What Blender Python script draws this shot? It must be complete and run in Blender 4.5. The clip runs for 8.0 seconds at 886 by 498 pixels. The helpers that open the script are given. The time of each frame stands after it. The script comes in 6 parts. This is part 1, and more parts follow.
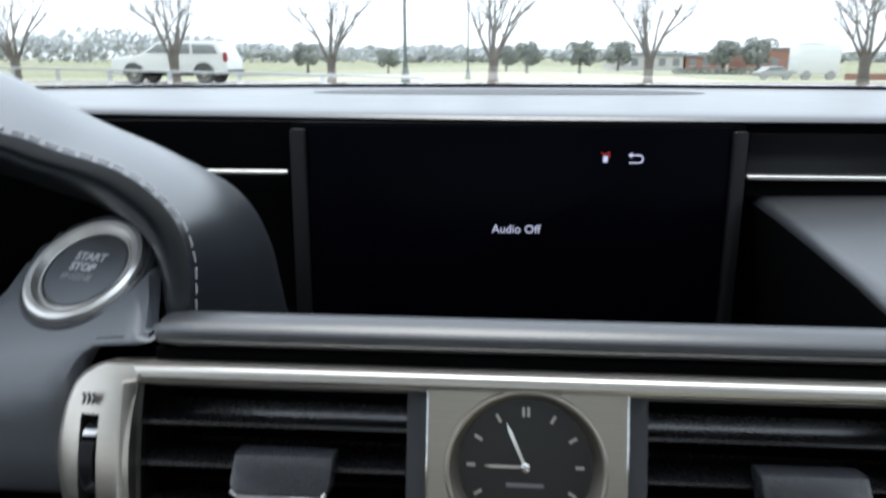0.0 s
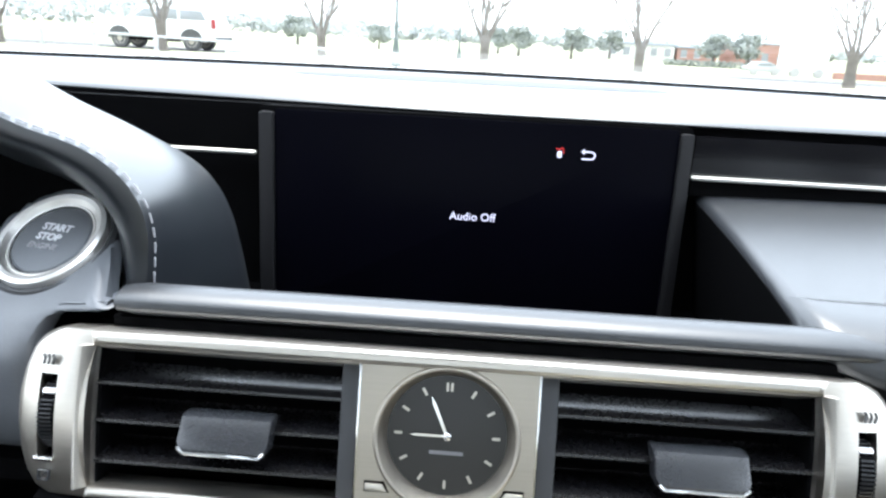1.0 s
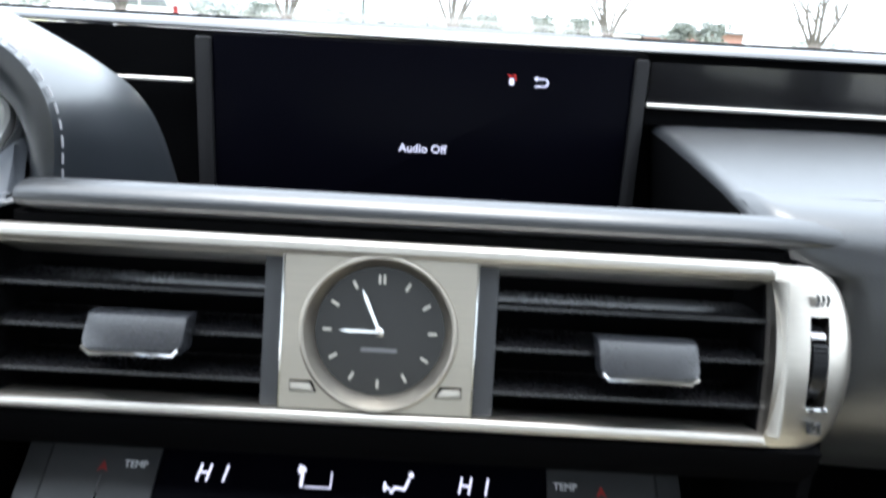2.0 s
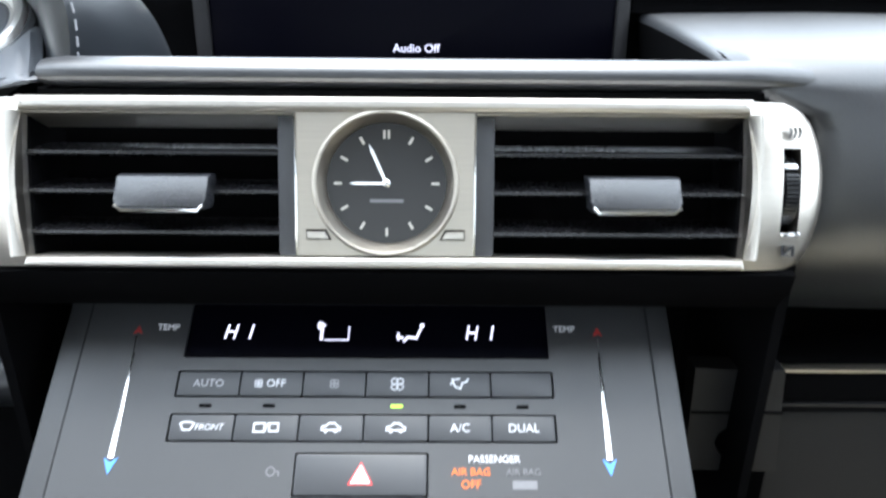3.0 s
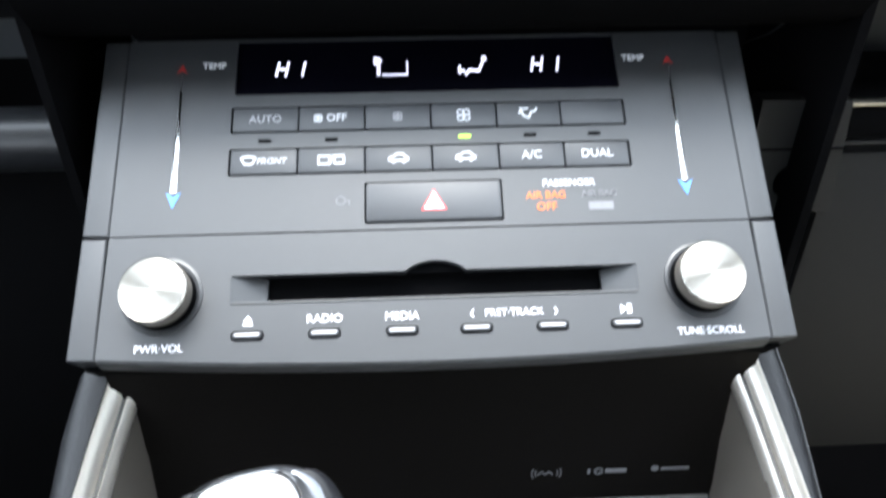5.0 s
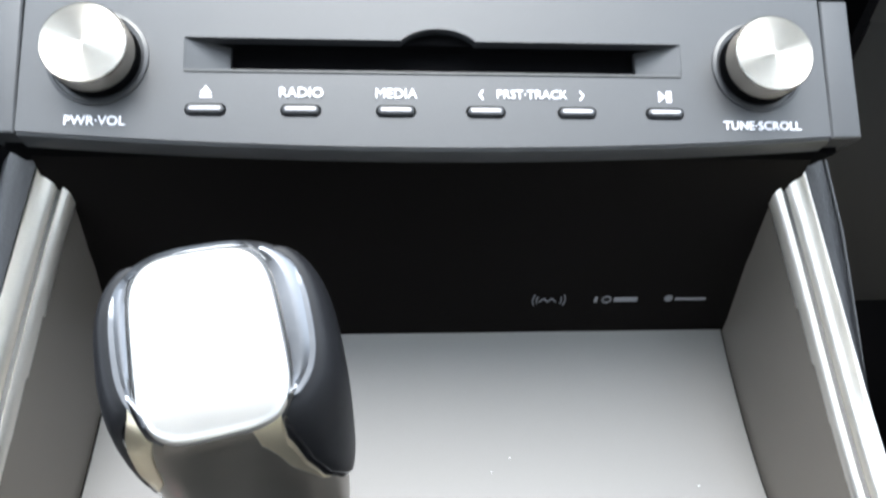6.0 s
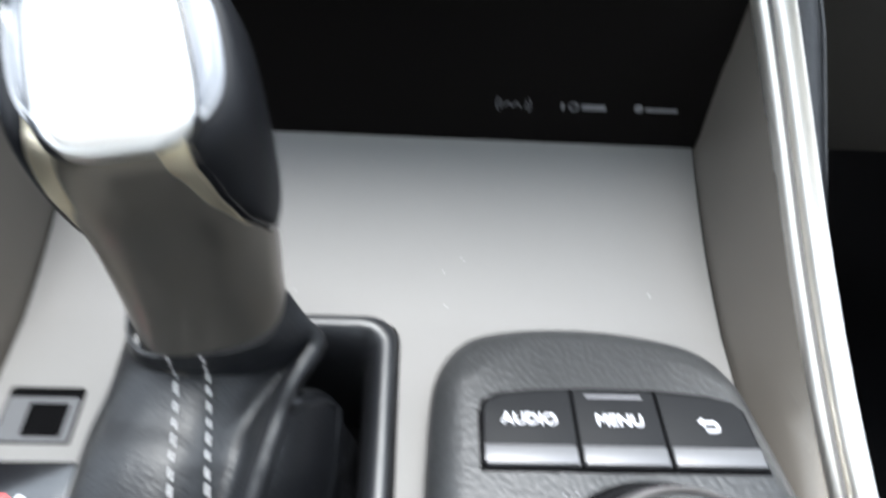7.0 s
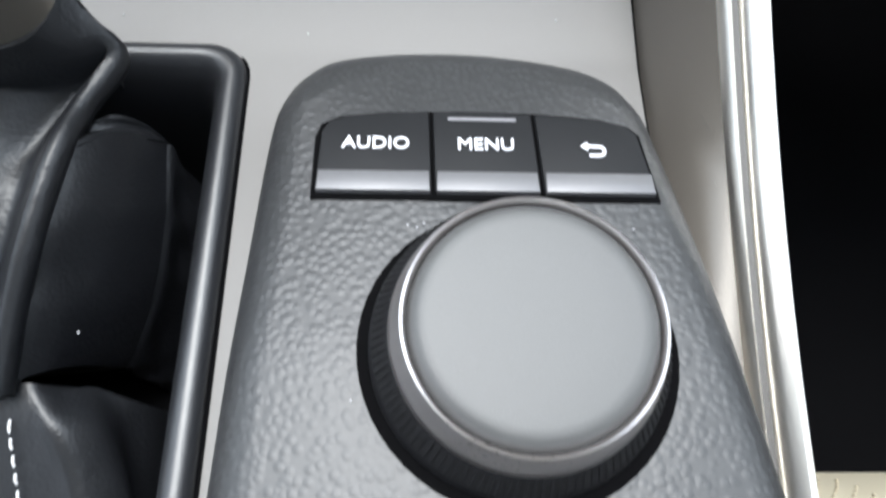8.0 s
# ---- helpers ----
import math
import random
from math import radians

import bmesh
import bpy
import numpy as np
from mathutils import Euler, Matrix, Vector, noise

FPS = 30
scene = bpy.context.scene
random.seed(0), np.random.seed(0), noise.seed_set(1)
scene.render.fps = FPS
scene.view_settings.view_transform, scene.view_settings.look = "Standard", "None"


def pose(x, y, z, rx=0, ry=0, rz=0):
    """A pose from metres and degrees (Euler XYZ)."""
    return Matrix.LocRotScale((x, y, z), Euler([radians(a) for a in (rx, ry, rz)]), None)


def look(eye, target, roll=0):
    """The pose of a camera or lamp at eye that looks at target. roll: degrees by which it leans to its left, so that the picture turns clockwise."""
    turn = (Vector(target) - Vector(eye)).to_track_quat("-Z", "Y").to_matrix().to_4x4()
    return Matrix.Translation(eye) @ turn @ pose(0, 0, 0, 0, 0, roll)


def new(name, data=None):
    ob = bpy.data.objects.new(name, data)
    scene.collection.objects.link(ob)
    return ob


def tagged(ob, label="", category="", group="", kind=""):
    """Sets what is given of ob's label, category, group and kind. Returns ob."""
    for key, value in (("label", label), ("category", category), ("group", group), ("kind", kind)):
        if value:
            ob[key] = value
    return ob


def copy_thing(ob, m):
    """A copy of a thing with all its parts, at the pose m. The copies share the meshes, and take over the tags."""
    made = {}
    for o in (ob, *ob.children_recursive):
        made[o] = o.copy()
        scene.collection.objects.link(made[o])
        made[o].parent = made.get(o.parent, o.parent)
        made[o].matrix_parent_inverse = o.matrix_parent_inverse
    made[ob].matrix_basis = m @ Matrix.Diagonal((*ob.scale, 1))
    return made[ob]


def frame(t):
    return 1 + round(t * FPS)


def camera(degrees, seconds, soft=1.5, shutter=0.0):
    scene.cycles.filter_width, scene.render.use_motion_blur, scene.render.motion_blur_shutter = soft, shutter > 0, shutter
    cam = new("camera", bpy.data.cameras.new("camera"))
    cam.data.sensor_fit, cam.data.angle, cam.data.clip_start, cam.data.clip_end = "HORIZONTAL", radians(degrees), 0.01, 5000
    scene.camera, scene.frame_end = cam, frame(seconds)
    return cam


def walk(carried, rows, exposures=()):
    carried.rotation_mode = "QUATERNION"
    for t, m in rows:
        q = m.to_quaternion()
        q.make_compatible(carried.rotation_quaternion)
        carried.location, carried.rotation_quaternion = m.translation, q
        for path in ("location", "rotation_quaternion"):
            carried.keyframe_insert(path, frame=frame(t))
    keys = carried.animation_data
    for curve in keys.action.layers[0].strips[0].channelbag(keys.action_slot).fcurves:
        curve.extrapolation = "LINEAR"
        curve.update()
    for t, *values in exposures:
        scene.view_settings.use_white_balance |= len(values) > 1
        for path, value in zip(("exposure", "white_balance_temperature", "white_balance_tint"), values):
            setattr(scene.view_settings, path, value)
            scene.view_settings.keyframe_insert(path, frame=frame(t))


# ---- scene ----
cam = camera(65.0, 8.0, soft=2.4, shutter=0.5)
# seconds, eye, turn
ROWS = [
    (0.0, -0.0126, 0.0072, 1.0991, 74.65, 0.02, 3.98),
    (0.5, 0.0005, 0.0003, 1.1064, 72.02, -1.26, 4.42),
    (1.0, 0.0046, -0.0114, 1.1078, 73.05, -2.79, 3.34),
    (1.5, 0.0060, -0.0093, 1.0963, 73.29, -3.94, 2.22),
    (2.0, 0.0188, -0.0050, 1.0696, 72.31, -3.00, 0.81),
    (2.2, 0.0201, -0.0107, 1.0640, 71.43, -3.60, 0.67),
    (3.3, 0.0159, -0.0478, 1.0419, 67.12, 0.59, -1.04),
    (3.5, 0.0001, -0.0574, 1.0422, 66.77, -0.03, -1.96),
    (4.0, -0.0139, -0.0528, 1.0233, 64.99, 1.48, -2.97),
    (4.2, -0.0129, -0.0503, 1.0094, 64.64, 0.72, -2.22),
    (5.3, -0.0198, -0.0424, 0.9774, 54.49, -0.14, -2.93),
    (5.5, -0.0225, -0.0377, 0.9609, 53.04, -1.82, -2.86),
    (6.0, -0.0224, -0.0336, 0.9433, 48.03, -2.49, -3.16),
    (6.5, -0.0208, -0.0363, 0.9370, 44.71, -2.56, -2.73),
    (7.0, -0.0016, -0.0513, 0.9212, 38.05, -3.44, -0.28),
    (7.5, 0.0355, -0.0525, 0.8823, 31.35, -3.06, -0.43),
    (8.0, 0.0400, -0.0583, 0.8784, 24.51, -3.12, -0.85),
]
EXPOSURES = [(0.0, 1.22), (0.5, 2.02), (1.0, 2.45), (2.0, 2.36), (3.5, 3.0), (4.0, 3.08), (5.5, 2.98), (6.0, 2.82), (6.5, 2.7), (7.0, 2.55), (7.5, 2.7), (8.0, 2.3)]
BETWEEN = [
    (0.3, look((-0.006, -0.001, 1.099), (-0.162, 1.899, 0.494), 1.8)),
    (0.8, look((0.006, -0.010, 1.109), (-0.097, 1.900, 0.525), 2.2)),
    (1.8, look((0.011, -0.002, 1.079), (0.0, 1.914, 0.505), 3.9)),
    (3.8, pose(-0.0195, -0.0598, 1.0350, 65.66, 0.61, -1.25)),
    (5.8, look((-0.022, -0.035, 0.948), (0.114, 1.480, -0.351), 3.1)),
    (7.2, look((0.020, -0.057, 0.901), (0.105, 1.150, -0.692), 5.5)),
]
path = [(t, pose(x, y, z, rx, ry, rz)) for t, x, y, z, rx, ry, rz in ROWS] + BETWEEN
walk(cam, sorted(path, key=lambda row: row[0]), EXPOSURES)

# ---- sky and sun: a bright overcast day ----
world = bpy.data.worlds.new("world")
scene.world = world
world.use_nodes = True
wn = world.node_tree
wn.nodes.clear()
w_out = wn.nodes.new("ShaderNodeOutputWorld")
w_bg = wn.nodes.new("ShaderNodeBackground")
w_sky = wn.nodes.new("ShaderNodeTexSky")
w_sky.sky_type = "NISHITA"
w_sky.sun_disc = False
w_sky.sun_elevation = radians(79)
w_sky.sun_rotation = radians(0)
w_mix = wn.nodes.new("ShaderNodeMix")
w_mix.data_type = "RGBA"
w_mix.inputs[0].default_value = 0.85
w_mix.inputs[7].default_value = (8.5, 9.0, 10.3, 1)
wn.links.new(w_sky.outputs[0], w_mix.inputs[6])
wn.links.new(w_mix.outputs[2], w_bg.inputs[0])
w_bg.inputs[1].default_value = 0.13
wn.links.new(w_bg.outputs[0], w_out.inputs[0])
sun_data = bpy.data.lights.new("sun", "SUN")
sun_data.energy, sun_data.angle, sun_data.color = 1.25, radians(34), (1.0, 0.99, 0.98)
sun = new("sun", sun_data)
sun.matrix_world = look((-1.0, 6.0, 30), (0, 0, 0))


# ---- materials ----
def material(name, base, rough=0.5, metal=0.0, spec=0.5, grain=0.0, grain_size=900.0, leather=0.0, leather_size=700.0,
             vary=0.12, vary_size=18.0, stretch=(1, 1, 1), glow=None, power=0.0, coat=0.0, rough_vary=0.03, crevice=0.0, crease=0.0, crease_size=70.0):
    m = bpy.data.materials.new(name)
    m.use_nodes = True
    nt = m.node_tree
    b = nt.nodes["Principled BSDF"]
    b.inputs["Metallic"].default_value = metal
    b.inputs["Specular IOR Level"].default_value = spec
    b.inputs["Coat Weight"].default_value = coat
    b.inputs["Coat Roughness"].default_value = 0.06
    co = nt.nodes.new("ShaderNodeTexCoord")
    mp = nt.nodes.new("ShaderNodeMapping")
    mp.inputs["Scale"].default_value = stretch
    nt.links.new(co.outputs["Object"], mp.inputs[0])
    big = nt.nodes.new("ShaderNodeTexNoise")
    big.inputs["Scale"].default_value = vary_size
    big.inputs["Detail"].default_value = 5
    fine = nt.nodes.new("ShaderNodeTexNoise")
    fine.inputs["Scale"].default_value = grain_size
    fine.inputs["Detail"].default_value = 3
    for tex in (big, fine):
        nt.links.new(mp.outputs[0], tex.inputs["Vector"])
    both = nt.nodes.new("ShaderNodeMath")
    both.operation = "MULTIPLY_ADD"
    both.inputs[1].default_value = 0.5
    nt.links.new(fine.outputs[0], both.inputs[0])
    half = nt.nodes.new("ShaderNodeMath")
    half.operation = "MULTIPLY"
    half.inputs[1].default_value = 0.5
    nt.links.new(big.outputs[0], half.inputs[0])
    nt.links.new(half.outputs[0], both.inputs[2])
    ramp = nt.nodes.new("ShaderNodeValToRGB")
    lo = tuple(max(0.0, c * (1 - vary)) for c in base) + (1,)
    hi = tuple(min(1.0, c * (1 + vary)) for c in base) + (1,)
    ramp.color_ramp.elements[0].position, ramp.color_ramp.elements[0].color = 0.3, lo
    ramp.color_ramp.elements[1].position, ramp.color_ramp.elements[1].color = 0.7, hi
    nt.links.new(both.outputs[0], ramp.inputs[0])
    nt.links.new(ramp.outputs[0], b.inputs["Base Color"])
    rr = nt.nodes.new("ShaderNodeMapRange")
    rr.inputs[1].default_value, rr.inputs[2].default_value = 0.3, 0.7
    rr.inputs[3].default_value, rr.inputs[4].default_value = max(0.02, rough - rough_vary), min(1.0, rough + rough_vary)
    nt.links.new(both.outputs[0], rr.inputs[0])
    nt.links.new(rr.outputs[0], b.inputs["Roughness"])
    height = None
    if leather > 0:
        vor = nt.nodes.new("ShaderNodeTexVoronoi")
        vor.feature = "SMOOTH_F1"
        vor.inputs["Scale"].default_value = leather_size
        vor.inputs["Smoothness"].default_value = 0.35
        nt.links.new(mp.outputs[0], vor.inputs["Vector"])
        sm = nt.nodes.new("ShaderNodeMapRange")
        sm.interpolation_type = "SMOOTHSTEP"
        sm.inputs[1].default_value, sm.inputs[2].default_value = 0.75, 0.1
        nt.links.new(vor.outputs["Distance"], sm.inputs[0])
        height, strength, dist = sm.outputs[0], leather, 0.0004
        # Base colour goes darker in the low parts of the grain.
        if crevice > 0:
            low_tone = nt.nodes.new("ShaderNodeMapRange")
            low_tone.inputs[3].default_value = 1 - crevice
            nt.links.new(sm.outputs[0], low_tone.inputs[0])
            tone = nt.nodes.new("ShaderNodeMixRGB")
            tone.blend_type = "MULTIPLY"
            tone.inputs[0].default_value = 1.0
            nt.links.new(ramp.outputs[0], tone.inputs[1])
            nt.links.new(low_tone.outputs[0], tone.inputs[2])
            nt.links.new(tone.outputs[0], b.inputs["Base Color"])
    elif grain > 0:
        height, strength, dist = fine.outputs[0], grain, 0.0003
    if height is not None:
        bump = nt.nodes.new("ShaderNodeBump")
        bump.inputs["Strength"].default_value = strength
        bump.inputs["Distance"].default_value = dist
        nt.links.new(height, bump.inputs["Height"])
        nt.links.new(bump.outputs[0], b.inputs["Normal"])
    if crease > 0:
        fold = nt.nodes.new("ShaderNodeTexNoise")
        fold.inputs["Scale"].default_value, fold.inputs["Detail"].default_value, fold.inputs["Distortion"].default_value = crease_size, 4, 1.2
        nt.links.new(mp.outputs[0], fold.inputs["Vector"])
        fold_bump = nt.nodes.new("ShaderNodeBump")
        fold_bump.inputs["Strength"].default_value, fold_bump.inputs["Distance"].default_value = crease, 0.004
        nt.links.new(fold.outputs[0], fold_bump.inputs["Height"])
        if height is not None:
            nt.links.new(bump.outputs[0], fold_bump.inputs["Normal"])
        nt.links.new(fold_bump.outputs[0], b.inputs["Normal"])
    if glow:
        b.inputs["Emission Color"].default_value = (*glow, 1)
        b.inputs["Emission Strength"].default_value = power
    return m


M_PANEL = material("dark_grey_soft_plastic", (0.023, 0.0245, 0.027), 0.46, spec=0.68, grain=0.2, grain_size=2600, vary=0.15)
M_TRIM = material("dark_grey_trim_plastic", (0.040, 0.042, 0.046), 0.55, grain=0.3, grain_size=2200)
M_PAD = material("black_grained_dash_skin", (0.017, 0.019, 0.022), 0.36, spec=0.8, leather=0.07, leather_size=1300, vary=0.2)
M_LEATHER = material("black_leather", (0.0065, 0.0072, 0.0086), 0.41, spec=0.46, leather=0.12, leather_size=900, vary=0.25, crease=0.16, crease_size=45)
M_SMOOTH = material("black_smooth_hood_leather", (0.012, 0.015, 0.018), 0.31, spec=1.0, leather=0.05, leather_size=1400, vary=0.15)
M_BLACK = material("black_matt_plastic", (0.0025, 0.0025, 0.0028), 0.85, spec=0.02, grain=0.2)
M_SATIN = material("black_satin_plastic", (0.014, 0.015, 0.017), 0.34, grain=0.1, grain_size=2500)
M_PIANO = material("black_gloss_plastic", (0.006, 0.006, 0.007), 0.12, coat=0.6, vary=0.3, rough_vary=0.04)
M_GLASS = material("dark_display_glass", (0.0012, 0.0012, 0.0028), 0.30, spec=0.03, vary=0.2, rough_vary=0.02)
M_SILVER = material("brushed_satin_silver", (0.62, 0.59, 0.54), 0.38, metal=1.0, grain=0.12, grain_size=260, stretch=(0.06, 6, 6), vary=0.07)
M_PLATE = material("satin_nickel_plate", (0.45, 0.415, 0.36), 0.4, metal=1.0, grain=0.12, grain_size=320, stretch=(0.05, 5, 5), vary=0.07)
M_CHROME = material("bright_chrome", (0.82, 0.82, 0.82), 0.14, metal=1.0, vary=0.04, rough_vary=0.05)
M_FLOOR = material("grey_metallic_console_paint", (0.112, 0.109, 0.105), 0.55, metal=0.25, spec=0.5, grain=0.1, grain_size=3000, vary=0.08)
M_WHITE = material("white_print", (0.75, 0.76, 0.8), 0.5, vary=0.05)
M_DIMP = material("dim_grey_print", (0.16, 0.16, 0.17), 0.5, vary=0.1)
M_LCD = material("lit_white_segments", (0.6, 0.6, 0.7), 0.4, glow=(0.72, 0.74, 1.0), power=0.30)
M_LCD_SCREEN = material("lit_screen_lettering", (0.5, 0.5, 0.6), 0.4, glow=(0.7, 0.72, 1.0), power=0.22)
M_ORANGE = material("lit_orange_lettering", (0.5, 0.12, 0.02), 0.4, glow=(1.0, 0.22, 0.03), power=0.15)
M_RED = material("lit_red_marking", (0.6, 0.03, 0.03), 0.4, glow=(1.0, 0.05, 0.05), power=0.08)
M_RED_DIM = material("red_marking", (0.30, 0.02, 0.02), 0.5)
M_BLUE = material("blue_marking", (0.08, 0.30, 0.75), 0.5, glow=(0.1, 0.4, 1.0), power=0.03)
M_GREEN = material("lit_green_indicator", (0.3, 0.7, 0.05), 0.4, glow=(0.55, 1.0, 0.05), power=0.2)
M_THREAD = material("pale_grey_thread", (0.55, 0.55, 0.55), 0.7, vary=0.15)
M_CREAM = material("cream_perforated_leather", (0.72, 0.66, 0.50), 0.55, leather=0.2, leather_size=900, vary=0.05)
M_SEATDOT = material("perforation_dark", (0.34, 0.29, 0.20), 0.9)
# Same silver as the lever's top plate; the neck's brown reflection is painted in.
M_NECK = material("silver_with_brown_reflection", (0.25, 0.228, 0.20), 0.3, metal=0.9, vary=0.03, grain_size=200, rough_vary=0.02)
M_GRAPHITE = material("graphite_gloss_side", (0.014, 0.015, 0.017), 0.24, coat=0.3, vary=0.15)
M_SIDEPAD = material("dark_graphite_soft_pad", (0.008, 0.0085, 0.010), 0.45, spec=0.2, grain=0.1, grain_size=1800, vary=0.2)
M_RIM = material("satin_dark_silver_rim", (0.13, 0.135, 0.145), 0.30, metal=1.0, vary=0.05)
M_FRAME = material("satin_black_frame_plastic", (0.012, 0.013, 0.015), 0.36, spec=0.7, grain=0.25, grain_size=2200, vary=0.15)
M_RING = material("satin_chrome_ring", (0.74, 0.70, 0.69), 0.30, metal=1.0, vary=0.04)
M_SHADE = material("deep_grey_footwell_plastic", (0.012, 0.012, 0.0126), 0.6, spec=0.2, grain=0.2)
M_DIAL = material("black_clock_dial", (0.014, 0.0138, 0.0135), 0.3, vary=0.05, grain_size=60, rough_vary=0.01)
M_KNOBTOP = material("grey_rubberised_cap", (0.056, 0.0565, 0.056), 0.52, spec=0.55, grain=0.15, grain_size=3000)


# ---- building helpers ----
def frame_matrix(origin, up):
    """A frame whose x is the world's, whose y runs along up and whose z stands off the face."""
    x = Vector((1, 0, 0))
    y = Vector(up).normalized()
    z = x.cross(y)
    return Matrix(((x.x, y.x, z.x, origin[0]), (x.y, y.y, z.y, origin[1]), (x.z, y.z, z.z, origin[2]), (0, 0, 0, 1)))


MV = frame_matrix((0, 0.2015, 0.97), (0, 0.2785, 0.9604))         # face of the air vents and clock
MS = frame_matrix((-0.0097, 0.1291, 0.8372), (0, 0.781, 0.625))   # face of the control stack
MF = frame_matrix((-0.0097, 0.0, 0.7195), (0, 1, 0))              # flat near part of the console tray
ID = Matrix.Identity(4)


def smooth(me, angle=38):
    me.shade_smooth()
    me.set_sharp_from_angle(angle=radians(angle))


def thing(name, at, label, category, group="", kind=""):
    ob = new(name)
    ob.empty_display_size = 0.02
    ob.location = at
    bpy.context.view_layer.update()
    ob["base"] = list(at)
    return tagged(ob, label, category, group, kind)


def part(name, bm, mat, parent=None, label="", angle=38):
    """Links a bmesh, given in world metres, as one mesh object under a thing or a part."""
    bmesh.ops.recalc_face_normals(bm, faces=bm.faces)
    me = bpy.data.meshes.new(name)
    top = parent
    while top is not None and top.parent is not None:
        top = top.parent
    if top is not None and top.type == "EMPTY":
        bm.transform(Matrix.Translation(-Vector(top.location)))
    bm.to_mesh(me)
    bm.free()
    smooth(me, angle)
    me.materials.append(mat)
    ob = new(name, me)
    if parent is not None:
        ob.parent = parent
    return tagged(ob, label)


def single(name, bm, mat, label, category="", kind="", angle=38, group=""):
    ob = part(name, bm, mat, None, label, angle)
    return tagged(ob, label, category, group, kind)


def prism(poly, d0, d1, m=ID, bevel=0.0, seg=2, bm=None):
    """Extrudes an outline of (x, y) from d0 to d1 along the frame's z."""
    b = bmesh.new()
    vs = [b.verts.new((x, y, d0)) for x, y in poly]
    f = b.faces.new(vs)
    r = bmesh.ops.extrude_face_region(b, geom=[f])
    bmesh.ops.translate(b, verts=[v for v in r["geom"] if isinstance(v, bmesh.types.BMVert)], vec=(0, 0, d1 - d0))
    if bevel > 0:
        bmesh.ops.recalc_face_normals(b, faces=b.faces)
        top = max(d0, d1)
        es = [e for e in b.edges if all(abs(v.co.z - top) < 1e-7 for v in e.verts)]
        bmesh.ops.bevel(b, geom=es, offset=bevel, segments=seg, affect="EDGES", profile=0.6)
    b.transform(m)
    return merge(bm, b)


def merge(bm, b):
    if bm is None:
        return b
    me = bpy.data.meshes.new("tmp")
    b.to_mesh(me)
    b.free()
    bm.from_mesh(me)
    bpy.data.meshes.remove(me)
    return bm


def rect(x0, y0, x1, y1, r=0.0, n=4):
    if r <= 0:
        return [(x0, y0), (x1, y0), (x1, y1), (x0, y1)]
    out = []
    for cx, cy, a in ((x1 - r, y0 + r, -90), (x1 - r, y1 - r, 0), (x0 + r, y1 - r, 90), (x0 + r, y0 + r, 180)):
        for i in range(n + 1):
            t = radians(a + 90 * i / n)
            out.append((cx + r * math.cos(t), cy + r * math.sin(t)))
    return out


def circle(cx, cy, r, n=48):
    return [(cx + r * math.cos(2 * math.pi * i / n), cy + r * math.sin(2 * math.pi * i / n)) for i in range(n)]


def box(x0, y0, z0, x1, y1, z1, m=ID, bevel=0.0, seg=2, bm=None):
    b = bmesh.new()
    bmesh.ops.create_cube(b, size=1)
    b.transform(Matrix.Translation(((x0 + x1) / 2, (y0 + y1) / 2, (z0 + z1) / 2)) @ Matrix.Diagonal((abs(x1 - x0), abs(y1 - y0), abs(z1 - z0), 1)))
    if bevel > 0:
        bmesh.ops.bevel(b, geom=b.edges[:], offset=bevel, segments=seg, affect="EDGES", profile=0.6)
    b.transform(m)
    return merge(bm, b)


def lathe(profile, m=ID, n=48, bm=None, caps=True):
    """Turns a profile of (radius, z) round the frame's z."""
    b = bmesh.new()
    rings = []
    for r, z in profile:
        rings.append([b.verts.new((r * math.cos(2 * math.pi * i / n), r * math.sin(2 * math.pi * i / n), z)) for i in range(n)])
    for p, q in zip(rings, rings[1:]):
        for i in range(n):
            b.faces.new((p[i], p[(i + 1) % n], q[(i + 1) % n], q[i]))
    if caps:
        b.faces.new(rings[0][::-1])
        b.faces.new(rings[-1])
    b.transform(m)
    return merge(bm, b)


def loft(rings, closed=True, caps=True, bm=None, m=ID):
    """Skins rows of points; closed: each row is a ring."""
    b = bmesh.new()
    vr = [[b.verts.new(p) for p in ring] for ring in rings]
    n = len(vr[0])
    for p, q in zip(vr, vr[1:]):
        for i in range(n if closed else n - 1):
            j = (i + 1) % n
            b.faces.new((p[i], p[j], q[j], q[i]))
    if caps and closed:
        b.faces.new(vr[0][::-1])
        b.faces.new(vr[-1])
    b.transform(m)
    return merge(bm, b)


def sweep(path, section, bm=None, caps=True):
    """Moves a section of (side, up) along a path of points; up is the world's z as far as it can be."""
    rings = []
    pts = [Vector(p) for p in path]
    for i, p in enumerate(pts):
        d = (pts[min(i + 1, len(pts) - 1)] - pts[max(i - 1, 0)]).normalized()
        side = d.cross(Vector((0, 0, 1)))
        side = side.normalized() if side.length > 1e-4 else Vector((1, 0, 0))
        up = side.cross(d).normalized()
        rings.append([p + side * s + up * u for s, u in section])
    return loft(rings, True, caps, bm)


def tube(path, r, n=8, bm=None):
    return sweep(path, circle(0, 0, r, n), bm)


def spline(pts, n=6):
    """A smooth run of points through those given."""
    out = []
    k = len(pts)
    for i in range(k - 1):
        p0, p1, p2, p3 = (Vector(pts[max(0, min(k - 1, j))]) for j in (i - 1, i, i + 1, i + 2))
        for s in range(n):
            t = s / n
            out.append(0.5 * (2 * p1 + (p2 - p0) * t + (2 * p0 - 5 * p1 + 4 * p2 - p3) * t * t + (3 * p1 - p0 - 3 * p2 + p3) * t ** 3))
    out.append(Vector(pts[-1]))
    return out


